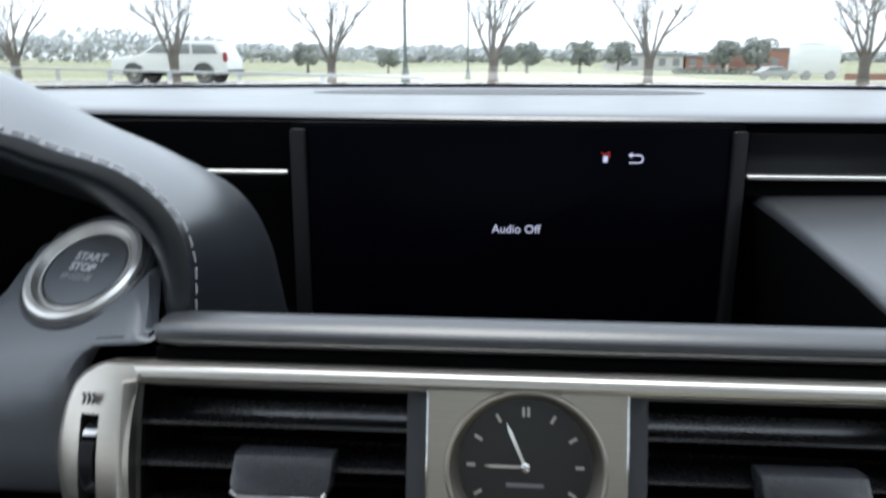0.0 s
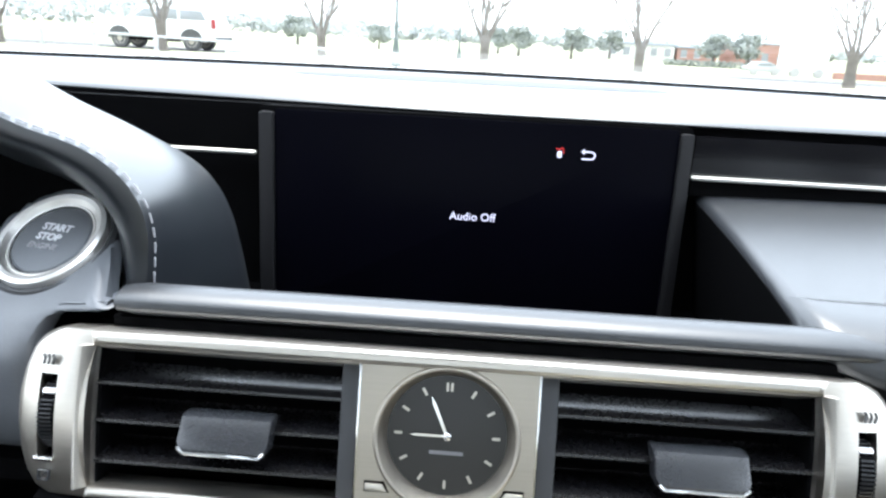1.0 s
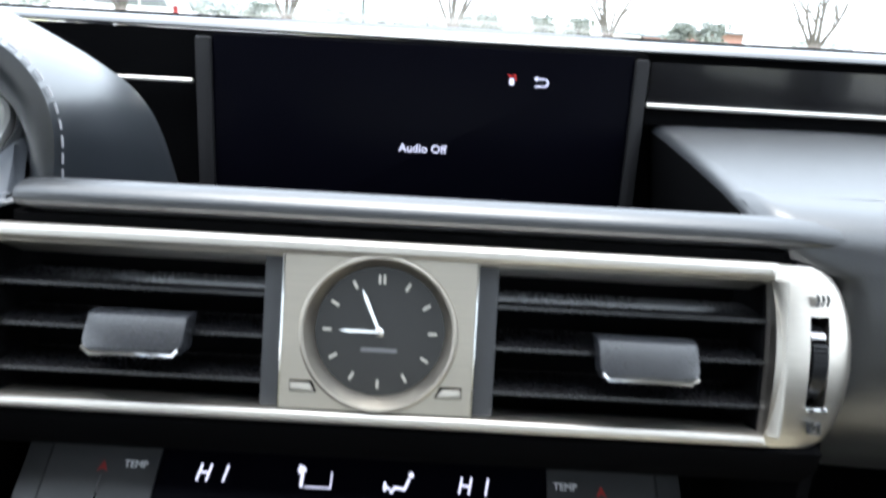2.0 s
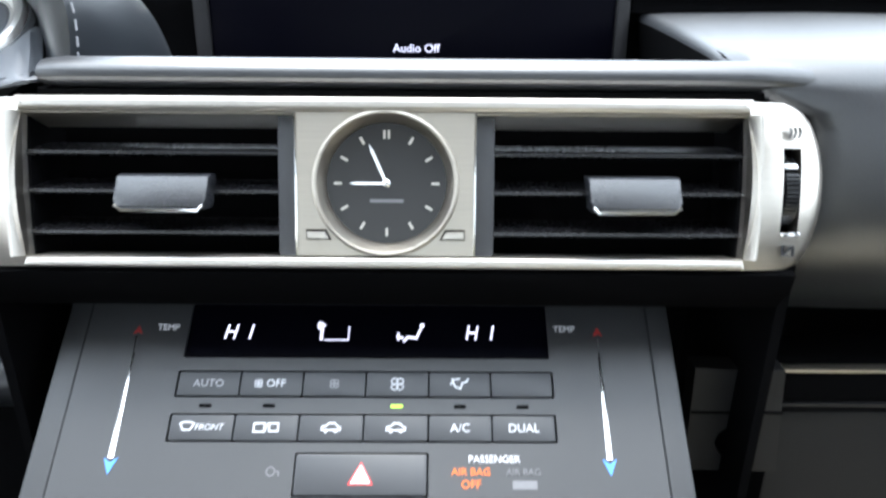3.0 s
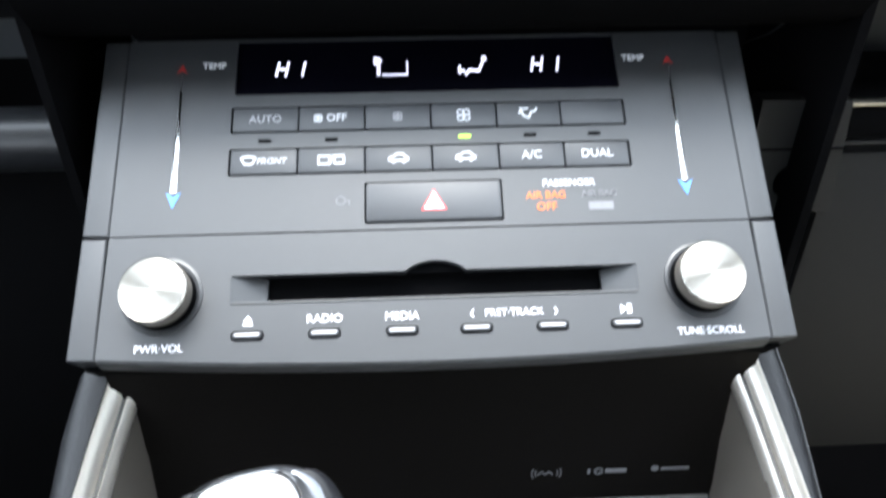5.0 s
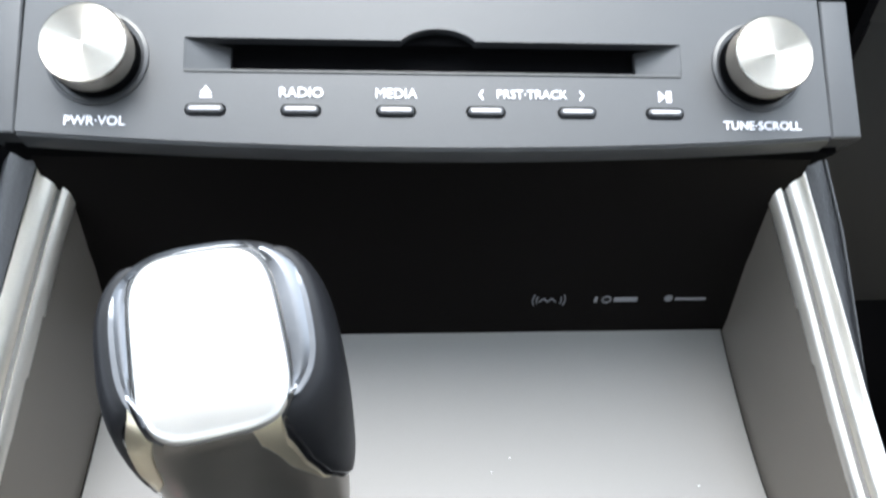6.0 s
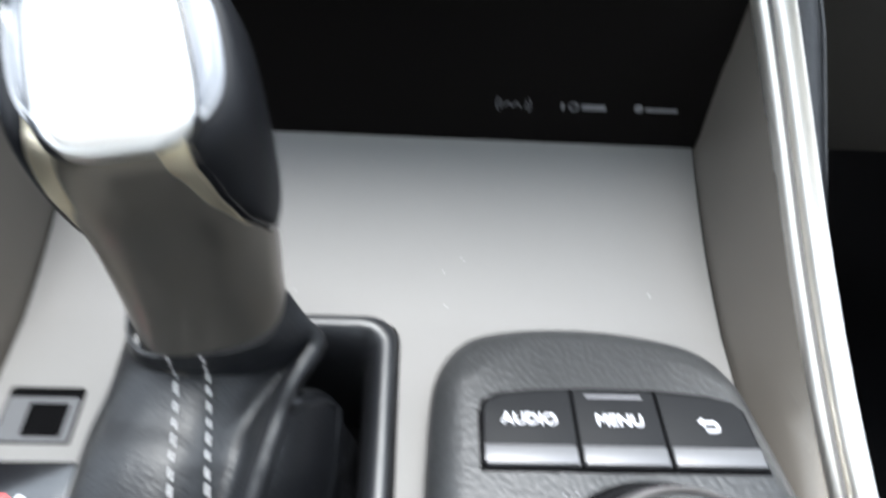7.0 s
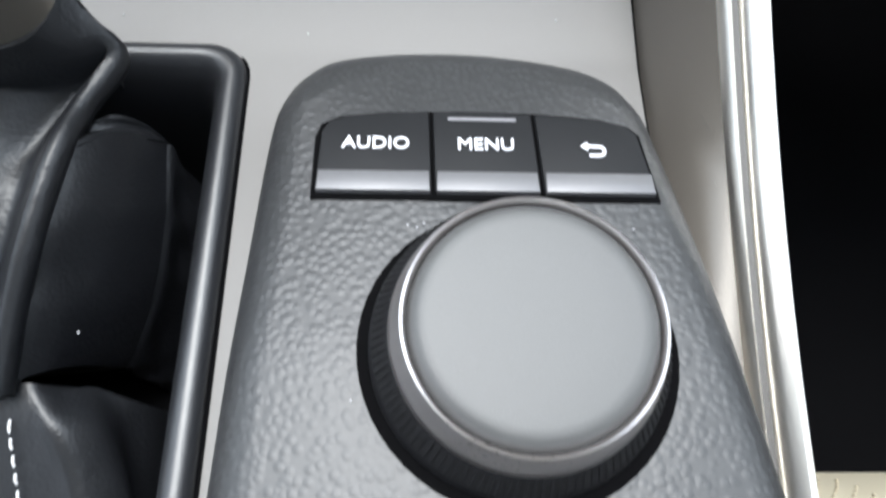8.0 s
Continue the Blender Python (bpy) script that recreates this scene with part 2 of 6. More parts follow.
def shell(rows, thick, bm=None):
    """A skinned sheet of points with a thickness towards its back."""
    g = np.array([[tuple(p) for p in row] for row in rows])
    du, dv = np.gradient(g, axis=0), np.gradient(g, axis=1)
    nrm = np.cross(du, dv)
    nrm /= np.maximum(np.linalg.norm(nrm, axis=2, keepdims=True), 1e-9)
    h = g - nrm * thick
    return loft([[tuple(p) for p in r0] + [tuple(p) for p in r1[::-1]] for r0, r1 in zip(g, h)], True, True, bm)


def letters(text, size, m, depth=0.0002, align="CENTER", shear=0.0, space=1.0, bm=None, bold=0.0):
    """Raised lettering of the built-in font, its cap height about size, in the frame m."""
    cu = bpy.data.curves.new("text", "FONT")
    cu.body, cu.size, cu.align_x, cu.align_y = text, size / 0.7, align, "CENTER"
    cu.shear, cu.space_character, cu.resolution_u = shear, space, 3
    cu.extrude, cu.offset = depth, bold * size
    ob = bpy.data.objects.new("text", cu)
    scene.collection.objects.link(ob)
    bpy.context.view_layer.update()
    me = bpy.data.meshes.new_from_object(ob.evaluated_get(bpy.context.evaluated_depsgraph_get()))
    b = bmesh.new()
    b.from_mesh(me)
    bpy.data.objects.remove(ob)
    bpy.data.curves.remove(cu)
    bpy.data.meshes.remove(me)
    b.transform(m)
    return merge(bm, b)


def at(m, x, y, z=0.0, turn=0.0):
    return m @ Matrix.Translation((x, y, z)) @ Matrix.Rotation(radians(turn), 4, "Z")


def stroke(pts, w, m, z0=0.0, z1=0.0003, bm=None):
    """A flat line of width w through points (x, y) on the frame m."""
    for (x0, y0), (x1, y1) in zip(pts, pts[1:]):
        d = Vector((x1 - x0, y1 - y0))
        s = Vector((-d.y, d.x)).normalized() * w / 2
        e = d.normalized() * w * 0.3
        bm = prism([(x0 - e.x - s.x, y0 - e.y - s.y), (x1 + e.x - s.x, y1 + e.y - s.y), (x1 + e.x + s.x, y1 + e.y + s.y), (x0 - e.x + s.x, y0 - e.y + s.y)], z0, z1, m, bm=bm)
    return bm


def arc(cx, cy, r, a0, a1, n=10, ry=None):
    return [(cx + r * math.cos(radians(a0 + (a1 - a0) * i / n)), cy + (ry or r) * math.sin(radians(a0 + (a1 - a0) * i / n))) for i in range(n + 1)]


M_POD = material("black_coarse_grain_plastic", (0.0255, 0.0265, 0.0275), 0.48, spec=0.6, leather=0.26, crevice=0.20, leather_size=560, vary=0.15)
M_KEYFRONT = material("pale_grey_key_front", (0.12, 0.12, 0.125), 0.4, metal=0.3, vary=0.05)
M_GREYP = material("pale_grey_print", (0.36, 0.36, 0.38), 0.5, vary=0.05)
M_TOPPLATE = material("polished_satin_plate", (0.80, 0.785, 0.76), 0.38, metal=1.0, vary=0.02, grain_size=150, rough_vary=0.02)
M_DASHTOP = material("black_semi_gloss_dash_top", (0.045, 0.047, 0.050), 0.30, spec=0.8, leather=0.05, leather_size=1200, vary=0.15)
M_END = material("warm_satin_nickel", (0.60, 0.565, 0.51), 0.34, metal=1.0, grain=0.08, grain_size=300, stretch=(0.06, 5, 5), vary=0.07)
M_DARK = material("very_dark_satin_plastic", (0.010, 0.010, 0.011), 0.5, spec=0.25, grain=0.2)
M_TURNED = material("turned_aluminium", (0.36, 0.34, 0.305), 0.26, metal=1.0, vary=0.02, grain_size=150, rough_vary=0.02)
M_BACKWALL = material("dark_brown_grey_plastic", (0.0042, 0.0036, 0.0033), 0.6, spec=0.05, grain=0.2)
M_RAIL = material("bright_satin_rail", (0.83, 0.80, 0.74), 0.34, metal=1.0, vary=0.04, grain=0.05, grain_size=300, stretch=(5, 0.06, 5))
M_TAB = material("dark_satin_tab", (0.022, 0.024, 0.028), 0.27, spec=0.9, grain=0.1, grain_size=2500)
M_FASCIA = material("blue_grey_soft_fascia", (0.095, 0.103, 0.116), 0.42, spec=0.9, leather=0.04, leather_size=1200, vary=0.1)
M_KEY = material("darker_grey_key_plastic", (0.038, 0.040, 0.044), 0.42, grain=0.12, grain_size=2600)
M_BLACKKEY = material("black_soft_key", (0.010, 0.0105, 0.0115), 0.55, spec=0.15, grain=0.1, grain_size=2500)
M_SLAT = material("black_slat_plastic", (0.005, 0.005, 0.006), 0.27, spec=0.7)
M_WALL = material("warm_satin_grey_paint", (0.122, 0.110, 0.095), 0.34, metal=0.25, grain=0.1, grain_size=3000, vary=0.08)
# The gold glint of the lever's chamfers is painted into this colour.
M_LEVERTRIM = material("silver_with_gold_glint", (0.78, 0.70, 0.53), 0.36, metal=1.0, vary=0.04)


# ---- cabin shell round the camera ----
single("ceiling", box(-0.74, -1.20, 1.455, 0.74, -0.14, 1.49), material("beige_headliner", (0.46, 0.43, 0.38), 0.95, spec=0.1, grain=0.4), "pale beige woven headliner over the cabin", "ceiling", "structure")
for side, nm in ((-1, "wall_left"), (1, "wall_right")):
    single(nm, box(side * 0.74, -1.9, 0.25, side * 0.80, 1.0, 0.90 if side < 0 else 0.98), M_BLACK, "dark door panel closing the side of the cabin", "wall", "structure")
    single("trim_pillar_" + nm[5:], sweep([(side * 0.72, 0.98, 1.0), (side * 0.66, -0.16, 1.47)], rect(-0.04, -0.03, 0.04, 0.03, 0.01)), M_TRIM, "dark windscreen pillar trim", "pillar", "structure")
for side, nm in ((-1, "wall_quarter_left"), (1, "wall_quarter_right")):
    single(nm, box(side * 0.70, -1.9, 0.98, side * 0.76, -1.22, 1.46), M_TRIM, "dark rear quarter panel of the cabin", "wall", "structure")
    single("trim_post" + nm[12:], box(side * 0.70, -0.58, 0.98, side * 0.76, -0.45, 1.46), M_TRIM, "dark door post trim between the side windows", "pillar", "structure")
single("wall_rear", box(-0.74, -1.96, 0.25, 0.74, -1.9, 1.04), M_CREAM, "cream leather rear seat backs closing the cabin", "wall", "structure")
single("floor", box(-0.74, -1.9, 0.22, 0.74, 0.9, 0.26), material("black_carpet", (0.004, 0.004, 0.0045), 0.95, spec=0.03, grain=0.8, grain_size=700), "black carpeted cabin floor", "floor", "structure")
single("wall_bulkhead", box(-0.74, 0.9, 0.25, 0.74, 0.95, 1.04), M_BLACK, "dark bulkhead behind the dashboard", "wall", "structure")
ws_mat = bpy.data.materials.new("windscreen_glass")
ws_mat.use_nodes = True
wnt = ws_mat.node_tree
wnt.nodes.clear()
wo, wt, wg, wm, wf = (wnt.nodes.new("ShaderNode" + k) for k in ("OutputMaterial", "BsdfTransparent", "BsdfGlossy", "MixShader", "LayerWeight"))
wp = wnt.nodes.new("ShaderNodeMath")
wp.operation, wp.inputs[1].default_value = "POWER", 4.0
wt.inputs[0].default_value = (0.93, 0.96, 0.95, 1)
wg.inputs["Roughness"].default_value = 0.02
wf.inputs[0].default_value = 0.5
for a, b_ in ((wf.outputs["Facing"], wp.inputs[0]), (wp.outputs[0], wm.inputs[0]), (wt.outputs[0], wm.inputs[1]), (wg.outputs[0], wm.inputs[2]), (wm.outputs[0], wo.inputs[0])):
    wnt.links.new(a, b_)
screen_rows = [[(x, 0.93 - 0.10 * (x / 0.7) ** 2 - 1.07 * s, 1.075 + 0.385 * s) for x in np.linspace(-0.7, 0.7, 15)] for s in np.linspace(0, 1, 4)]
windscreen = single("window_1", shell(screen_rows, 0.004), ws_mat, "raked clear windscreen above the dashboard", "window", "structure")
windscreen.visible_shadow = False

tint_mat = bpy.data.materials.new("tinted_side_glass")
tint_mat.use_nodes = True
tnt = tint_mat.node_tree
tnt.nodes.clear()
to_, tt_, tg_, tm_ = (tnt.nodes.new("ShaderNode" + k) for k in ("OutputMaterial", "BsdfTransparent", "BsdfGlossy", "MixShader"))
tt_.inputs[0].default_value = (0.78, 0.80, 0.79, 1)
tg_.inputs["Roughness"].default_value = 0.02
tm_.inputs[0].default_value = 0.06
for a, b_ in ((tt_.outputs[0], tm_.inputs[1]), (tg_.outputs[0], tm_.inputs[2]), (tm_.outputs[0], to_.inputs[0])):
    tnt.links.new(a, b_)
rear_mat = tint_mat.copy()
rear_mat.name = "tinted_rear_glass"
rear_mat.node_tree.nodes["Transparent BSDF"].inputs[0].default_value = (0.62, 0.64, 0.63, 1)
single("window_2", box(0.745, -0.45, 0.98, 0.749, 1.0, 1.46), tint_mat, "lightly tinted glass of the closed passenger window", "window", "structure")
single("window_4", box(-0.749, -0.45, 0.90, -0.745, 1.0, 1.46), tint_mat, "lightly tinted glass of the closed driver window", "window", "structure")
for side, nm in ((-1, "window_5"), (1, "window_6")):
    single(nm, box(side * 0.745, -1.22, 0.98, side * 0.749, -0.58, 1.46), rear_mat, "tinted glass of a closed rear door window", "window", "structure")
single("window_3", shell([[(x, -1.93 + 0.74 * s, 1.04 + 0.42 * s) for x in np.linspace(-0.72, 0.72, 9)] for s in np.linspace(0, 1, 4)], 0.004), rear_mat, "sloping rear window", "window", "structure")

# ---- dashboard top ----
dash = thing("dashboard", (0, 0.6, 0.9), "black soft-skinned dashboard with a deep shaded display recess", "dashboard")
# flat top with a rolled front lip
prof = [(0.86, 1.058), (0.86, 1.0655), (0.60, 1.0667), (0.455, 1.0667), (0.442, 1.0664), (0.432, 1.0655), (0.426, 1.0640), (0.4245, 1.0622), (0.428, 1.0608), (0.46, 1.0600)]


def top_row(x):
    back = 0.10 * max(0.0, (abs(x) - 0.25) / 0.45) ** 1.5
    lip = 0.014 + 0.13 * (math.sqrt(x * x + 0.0025) - x) / 2
    out = []
    for y, z in prof:
        k = min(1.0, max(0.0, (y - 0.47) / 0.39))
        out.append((x, y - back * k + lip * (1 - k), z))
    return out


part("dash_top", loft([top_row(x) for x in np.linspace(-0.72, 0.72, 41)], True, True), M_DASHTOP, dash, "black soft dash top with a rolled lip")
part("demister_cover", loft([[(x, 0.70 + s * 0.035 * math.sqrt(max(0.0, 1 - (x / 0.19) ** 2)), 1.0668 + 0.0035 * (1 - abs(s)) * math.sqrt(max(0.0, 1 - (x / 0.19) ** 2))) for s in np.linspace(-1, 1, 9)] for x in np.linspace(-0.188, 0.188, 25)], False, False), M_TRIM, dash)
part("cowl_edge", loft([[(x, 0.868 - 0.17 * (x / 0.7) ** 2, 1.060), (x, 0.868 - 0.17 * (x / 0.7) ** 2, 1.0695), (x, 0.89 - 0.17 * (x / 0.7) ** 2, 1.0695), (x, 0.89 - 0.17 * (x / 0.7) ** 2, 1.060)] for x in np.linspace(-0.72, 0.72, 25)], True, True), M_PIANO, dash, "black windscreen edge band")
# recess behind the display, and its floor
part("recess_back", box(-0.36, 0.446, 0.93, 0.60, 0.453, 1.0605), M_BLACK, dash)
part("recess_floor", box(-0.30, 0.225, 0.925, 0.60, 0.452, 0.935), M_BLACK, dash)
# passenger side shelf beside the recess
shelf_rows = []
for y, z, xe in ((0.445, 1.0185, 0.148), (0.40, 1.0180, 0.145), (0.34, 1.0168, 0.140), (0.28, 1.0155, 0.134), (0.250, 1.0142, 0.1305), (0.236, 1.0128, 0.1290)):
    turn = [(xe + 0.0065 - 0.0065 * math.cos(radians(a_)), y, z - 0.0065 + 0.0065 * math.sin(radians(a_))) for a_ in (0, 12, 24, 36, 48, 60, 72, 84)]
    shelf_rows.append([(xe + 0.012, y, 0.93), (xe + 0.003, y, z - 0.024)] + turn + [(xe + 0.016, y, z + 0.0006), (0.25, y, z + 0.002), (0.40, y, z + 0.001), (0.72, y, z - 0.004)])
# Black sheet over the shelf's side paints in the shade of the recess.
part("recess_cheek_shade", shell([[(r_[0][0] - 0.0006, r_[0][1], r_[0][2]), (r_[1][0] - 0.0006, r_[1][1], r_[1][2]), (r_[3][0] - 0.0006, r_[3][1], r_[3][2])] for r_ in shelf_rows], 0.0005), M_BLACK, dash, "black sheet painting the shade on the recess cheek")
part("passenger_shelf", shell(shelf_rows, 0.004), M_PAD, dash, "soft sloping dash pad on the passenger side")
vent_edge = ((0.0335, 0.132), (0.0330, 0.1415), (0.0306, 0.1478), (0.0260, 0.1518), (0.0180, 0.1545), (0.0080, 0.1560), (-0.0030, 0.1559), (-0.0110, 0.1545), (-0.0190, 0.1520), (-0.0240, 0.1490), (-0.0262, 0.1445))


def vent_gap(z):
    """Half width of the opening round the vents at this height."""
    hh = (z - 0.97) / 0.9604
    return float(np.interp(-hh, [-a_ for a_, _ in vent_edge], [c_ for _, c_ in vent_edge])) + 0.0040


front = []
for y, z in ((0.250, 1.0138), (0.240, 1.0134), (0.232, 1.0122), (0.2265, 1.0100), (0.2230, 1.0070), (0.2205, 1.0030), (0.2185, 0.9975), (0.2165, 0.990), (0.2145, 0.980), (0.2135, 0.970), (0.2130, 0.960), (0.2145, 0.950), (0.218, 0.940), (0.226, 0.928), (0.238, 0.916), (0.254, 0.905), (0.275, 0.895)):
    xb = vent_gap(z) if z < 1.0036 else 0.1335
    front.append([(xb, y + 0.010, z - 0.001), (xb + 0.0008, y + 0.004, z), (xb + 0.0030, y + 0.0008, z), (xb + 0.007, y, z), (max(xb + 0.012, 0.17), y - 0.002, z), (0.20, y - 0.004, z), (0.26, y - 0.005, z), (0.36, y - 0.003, z), (0.52, y + 0.012, z), (0.72, y + 0.04, z)])
part("passenger_fascia", shell(front[::-1], 0.003), M_PAD, dash, "black grained passenger fascia", 60)
# padded roll above the vents
roll = [(0.237, 1.0100), (0.233, 1.0125), (0.228, 1.0136), (0.223, 1.0133), (0.2190, 1.0118), (0.2168, 1.0094), (0.2172, 1.0070), (0.2195, 1.0050), (0.2225, 1.0035), (0.237, 1.0032)]
roll_end = [(0.246, 1.0100), (0.243, 1.0120), (0.2385, 1.0128), (0.2325, 1.0119), (0.2275, 1.0103), (0.2235, 1.0078), (0.2215, 1.0050), (0.2205, 1.0030), (0.2215, 1.0020), (0.240, 1.0020)]
rr = []
for i, x in enumerate(np.linspace(-0.1245, 0.190, 46)):
    k = 1.0 if i > 0 else 0.86
    e = min(1.0, max(0.0, (x - 0.126) / 0.060))
    e = e * e * (3 - 2 * e)
    dip = 0.0011 * e - 0.0030 * min(1.0, max(0.0, (x - 0.14) / 0.06)) + 0.010 * max(0.0, (x - 0.158) / 0.032) ** 2
    rr.append([(x, 0.228 + (y + (y1 - y) * e + dip - 0.228) * k, 1.0085 + (z + (z1 - z) * e - 1.0085) * k) for (y, z), (y1, z1) in zip(roll, roll_end)])
part("padded_roll", loft(rr), M_PAD, dash, "leather-grained padded roll above the air vents", 60)
part("roll_shadow_gap", box(-0.1262, 0.2205, 0.9985, 0.140, 0.235, 1.0032), M_BLACK, dash)
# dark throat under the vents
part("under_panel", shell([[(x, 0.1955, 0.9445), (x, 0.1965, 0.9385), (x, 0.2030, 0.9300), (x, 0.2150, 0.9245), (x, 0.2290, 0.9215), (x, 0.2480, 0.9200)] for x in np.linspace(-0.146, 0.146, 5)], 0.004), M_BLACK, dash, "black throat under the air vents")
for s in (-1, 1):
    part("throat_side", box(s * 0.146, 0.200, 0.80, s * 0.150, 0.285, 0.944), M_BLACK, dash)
# driver side fascia: start button panel and lower part
fas = []
for z in (1.062, 1.050, 1.040, 1.036, 1.033, 1.030, 1.027, 1.024, 1.020, 1.016, 1.012, 1.009, 1.006, 1.0035, 1.0015, 0.9990, 0.9960, 0.992, 0.988, 0.982, 0.974, 0.964, 0.950, 0.943, 0.930, 0.912, 0.890):
    xb = -vent_gap(z) if z < 1.0036 else float(np.interp(z, (1.008, 1.020, 1.035, 1.062), (-0.1265, -0.138, -0.160, -0.19)))
    row = []
    for s, back in ((0, 0.012), (0.0008, 0.005), (0.003, 0.0012), (0.007, 0), (0.011, 0), (0.014, 0), (0.018, 0), (0.022, 0), (0.026, 0), (0.030, 0), (0.034, 0), (0.038, 0), (0.042, 0), (0.047, 0), (0.052, 0), (0.056, 0), (0.060, 0), (0.065, 0), (0.070, 0), (0.075, 0), (0.080, 0), (0.10, 0), (0.15, 0), (0.25, 0), (0.40, 0), (0.56, 0)):
        x = xb - s
        zmax = 1.008 + 0.028 * math.sqrt(max(0.0, 1 - ((x + 0.1690) / 0.034) ** 2))
        over = max(0.0, z - zmax)
        z_ = z - 1.35 * over
        y = 0.2555 - 0.233 * (max(x, -0.27) + 0.1735) + 1.37 * (min(z, zmax) - 1.0185) + 0.75 * over
        low = 0.2170 + 1.3 * max(0.0, 0.948 - z) + 0.09 * max(0.0, -x - 0.30)
        y = max(y, low) + 0.004 * max(0.0, 1 - abs(y - low) / 0.012) ** 2
        y -= 0.0095 * math.exp(-((x + 0.126) / 0.022) ** 2 - ((z - 1.0065) / 0.010) ** 2)
        row.append((x, y + back * (1.0 if z < 1.0036 else 0.45), z_))
    fas.append(row)
part("driver_fascia", shell(fas[::-1], 0.003), M_FASCIA, dash, "smooth dark grey driver fascia panel", 50)
part("driver_lower_panel", box(-0.60, 0.235, 0.62, -0.16, 0.25, 0.875, bevel=0.004), M_BLACK, dash)
part("driver_lower_ledge", tube([(-0.60, 0.240, 0.872), (-0.30, 0.236, 0.872), (-0.150, 0.240, 0.870)], 0.014, 16), M_SATIN, dash)

# ---- instrument hood with its stitched rim ----
hood = thing("instrument_hood", (-0.25, 0.32, 1.0), "dark leather instrument hood with a pale stitched rim", "instrument hood")
rim = spline([(-0.42, 0.245, 1.088), (-0.30, 0.242, 1.088), (-0.235, 0.240, 1.083), (-0.1834, 0.240, 1.0742), (-0.1639, 0.240, 1.0679), (-0.1443, 0.240, 1.0617), (-0.1311, 0.240, 1.0529), (-0.1231, 0.240, 1.0418), (-0.1206, 0.240, 1.0293), (-0.1212, 0.240, 1.018), (-0.1222, 0.240, 1.0088), (-0.1225, 0.241, 0.985)], 5)
back = spline([(-0.44, 0.40, 1.098), (-0.34, 0.39, 1.096), (-0.275, 0.37, 1.0930), (-0.2394, 0.36, 1.0781), (-0.2095, 0.36, 1.0632), (-0.1804, 0.36, 1.0517), (-0.1514, 0.36, 1.0371), (-0.1374, 0.36, 1.0222), (-0.1295, 0.36, 1.0037), (-0.1260, 0.36, 0.985), (-0.1240, 0.36, 0.970), (-0.1235, 0.36, 0.945)], 5)
hrows = []
for p, q in zip(rim, back):
    row = []
    kk = min(1.0, max(0.0, (p.z - 1.020) / 0.045))
    out = Vector((1.0, 0, 0.2)).lerp(Vector((0.5, 0, 0.87)), kk)
    for s in np.linspace(0, 1, 9):
        c = p.lerp(q, s) + out.normalized() * 0.010 * math.sin(math.pi * s) * float(np.interp(p.x, (-0.19, -0.121), (1.0, 0.45)))
        row.append(c)
    inn = p + Vector((-0.004, -0.001, -0.003))
    row = [p + Vector((-0.030, 0.040, -0.022)), p + Vector((-0.016, 0.010, -0.010)), p + Vector((-0.009, 0.0005, -0.0055)), inn] + row
    row += [q + Vector((-0.006, 0.025, -0.022)), q + Vector((-0.02, 0.05, -0.07))]
    hrows.append(row)
part("hood_skin", shell(hrows, 0.003), M_SMOOTH, hood, "smooth dark leather hood skin")
seam = None
rimpts = []
for p, q in zip(rim, back):
    d = (q - p).normalized()
    rimpts.append(p + d * 0.0035 + (Vector((0.55, 0, 0.85)) if p.z > 1.045 else Vector((1.0, 0, 0.2))).normalized() * 0.0013)
fine_rim = spline(rimpts, 4)
acc, last, on = 0.0, fine_rim[0], None
for p in fine_rim[1:]:
    acc += (p - last).length
    last = p
    if on is None and acc > 0.0018:
        on, acc = p, 0.0
    elif on is not None and acc > 0.0036:
        seam = tube([on, (on + p) / 2 + Vector((0, 0, 0.0003)), p], 0.00045, 5, seam)
        on, acc = None, 0.0
part("stitching", seam, M_GREYP, hood, "pale thread stitching along the rim")
part("cluster_face", prism([(-0.60, 0.93), (-0.130, 0.93), (-0.132, 1.000), (-0.142, 1.028), (-0.165, 1.044), (-0.200, 1.058), (-0.240, 1.070), (-0.60, 1.084)], -0.010, 0.0, Matrix(((1, 0, 0, 0), (0, 0, -1, 0.322), (0, 1, 0, 0), (0, 0, 0, 1)))), M_BLACK, hood, "dark instrument recess under the hood")

# ---- engine start button ----
sb_n = Vector((-0.136, -0.583, 0.80)).normalized()
sb_x = Vector((0, 0, 1)).cross(sb_n).normalized()
sb_y = sb_n.cross(sb_x)
MB = Matrix(((sb_x.x, sb_y.x, sb_n.x, -0.1695), (sb_x.y, sb_y.y, sb_n.y, 0.2535), (sb_x.z, sb_y.z, sb_n.z, 1.0185), (0, 0, 0, 1))) @ Matrix.Translation((0.0006, 0.0022, 0))
sbt = thing("start_button", (-0.1695, 0.2535, 1.0185), "round grey engine start button in a satin silver ring", "button")
part("surround", lathe([(0.0275, -0.014), (0.0275, -0.001), (0.0262, 0.0006), (0.0245, 0.0)], MB), M_TRIM, sbt)
part("ring", lathe([(0.0236, -0.010), (0.0246, 0.0005), (0.0238, 0.0026), (0.0222, 0.0034), (0.0204, 0.0030), (0.0192, 0.0014), (0.0186, 0.0006), (0.0182, 0.0012), (0.0176, 0.0010), (0.0172, -0.004)], MB, 64), M_TOPPLATE, sbt, "satin silver ring")
part("cap", lathe([(0.0170, -0.006), (0.0170, 0.0002), (0.0162, 0.0010), (0.008, 0.0013), (0.0005, 0.0014)], MB), M_FASCIA, sbt, "dark grey button cap")
lt = letters("START", 0.0034, at(MB, 0.0, 0.0052, 0.0016), bold=0.03)
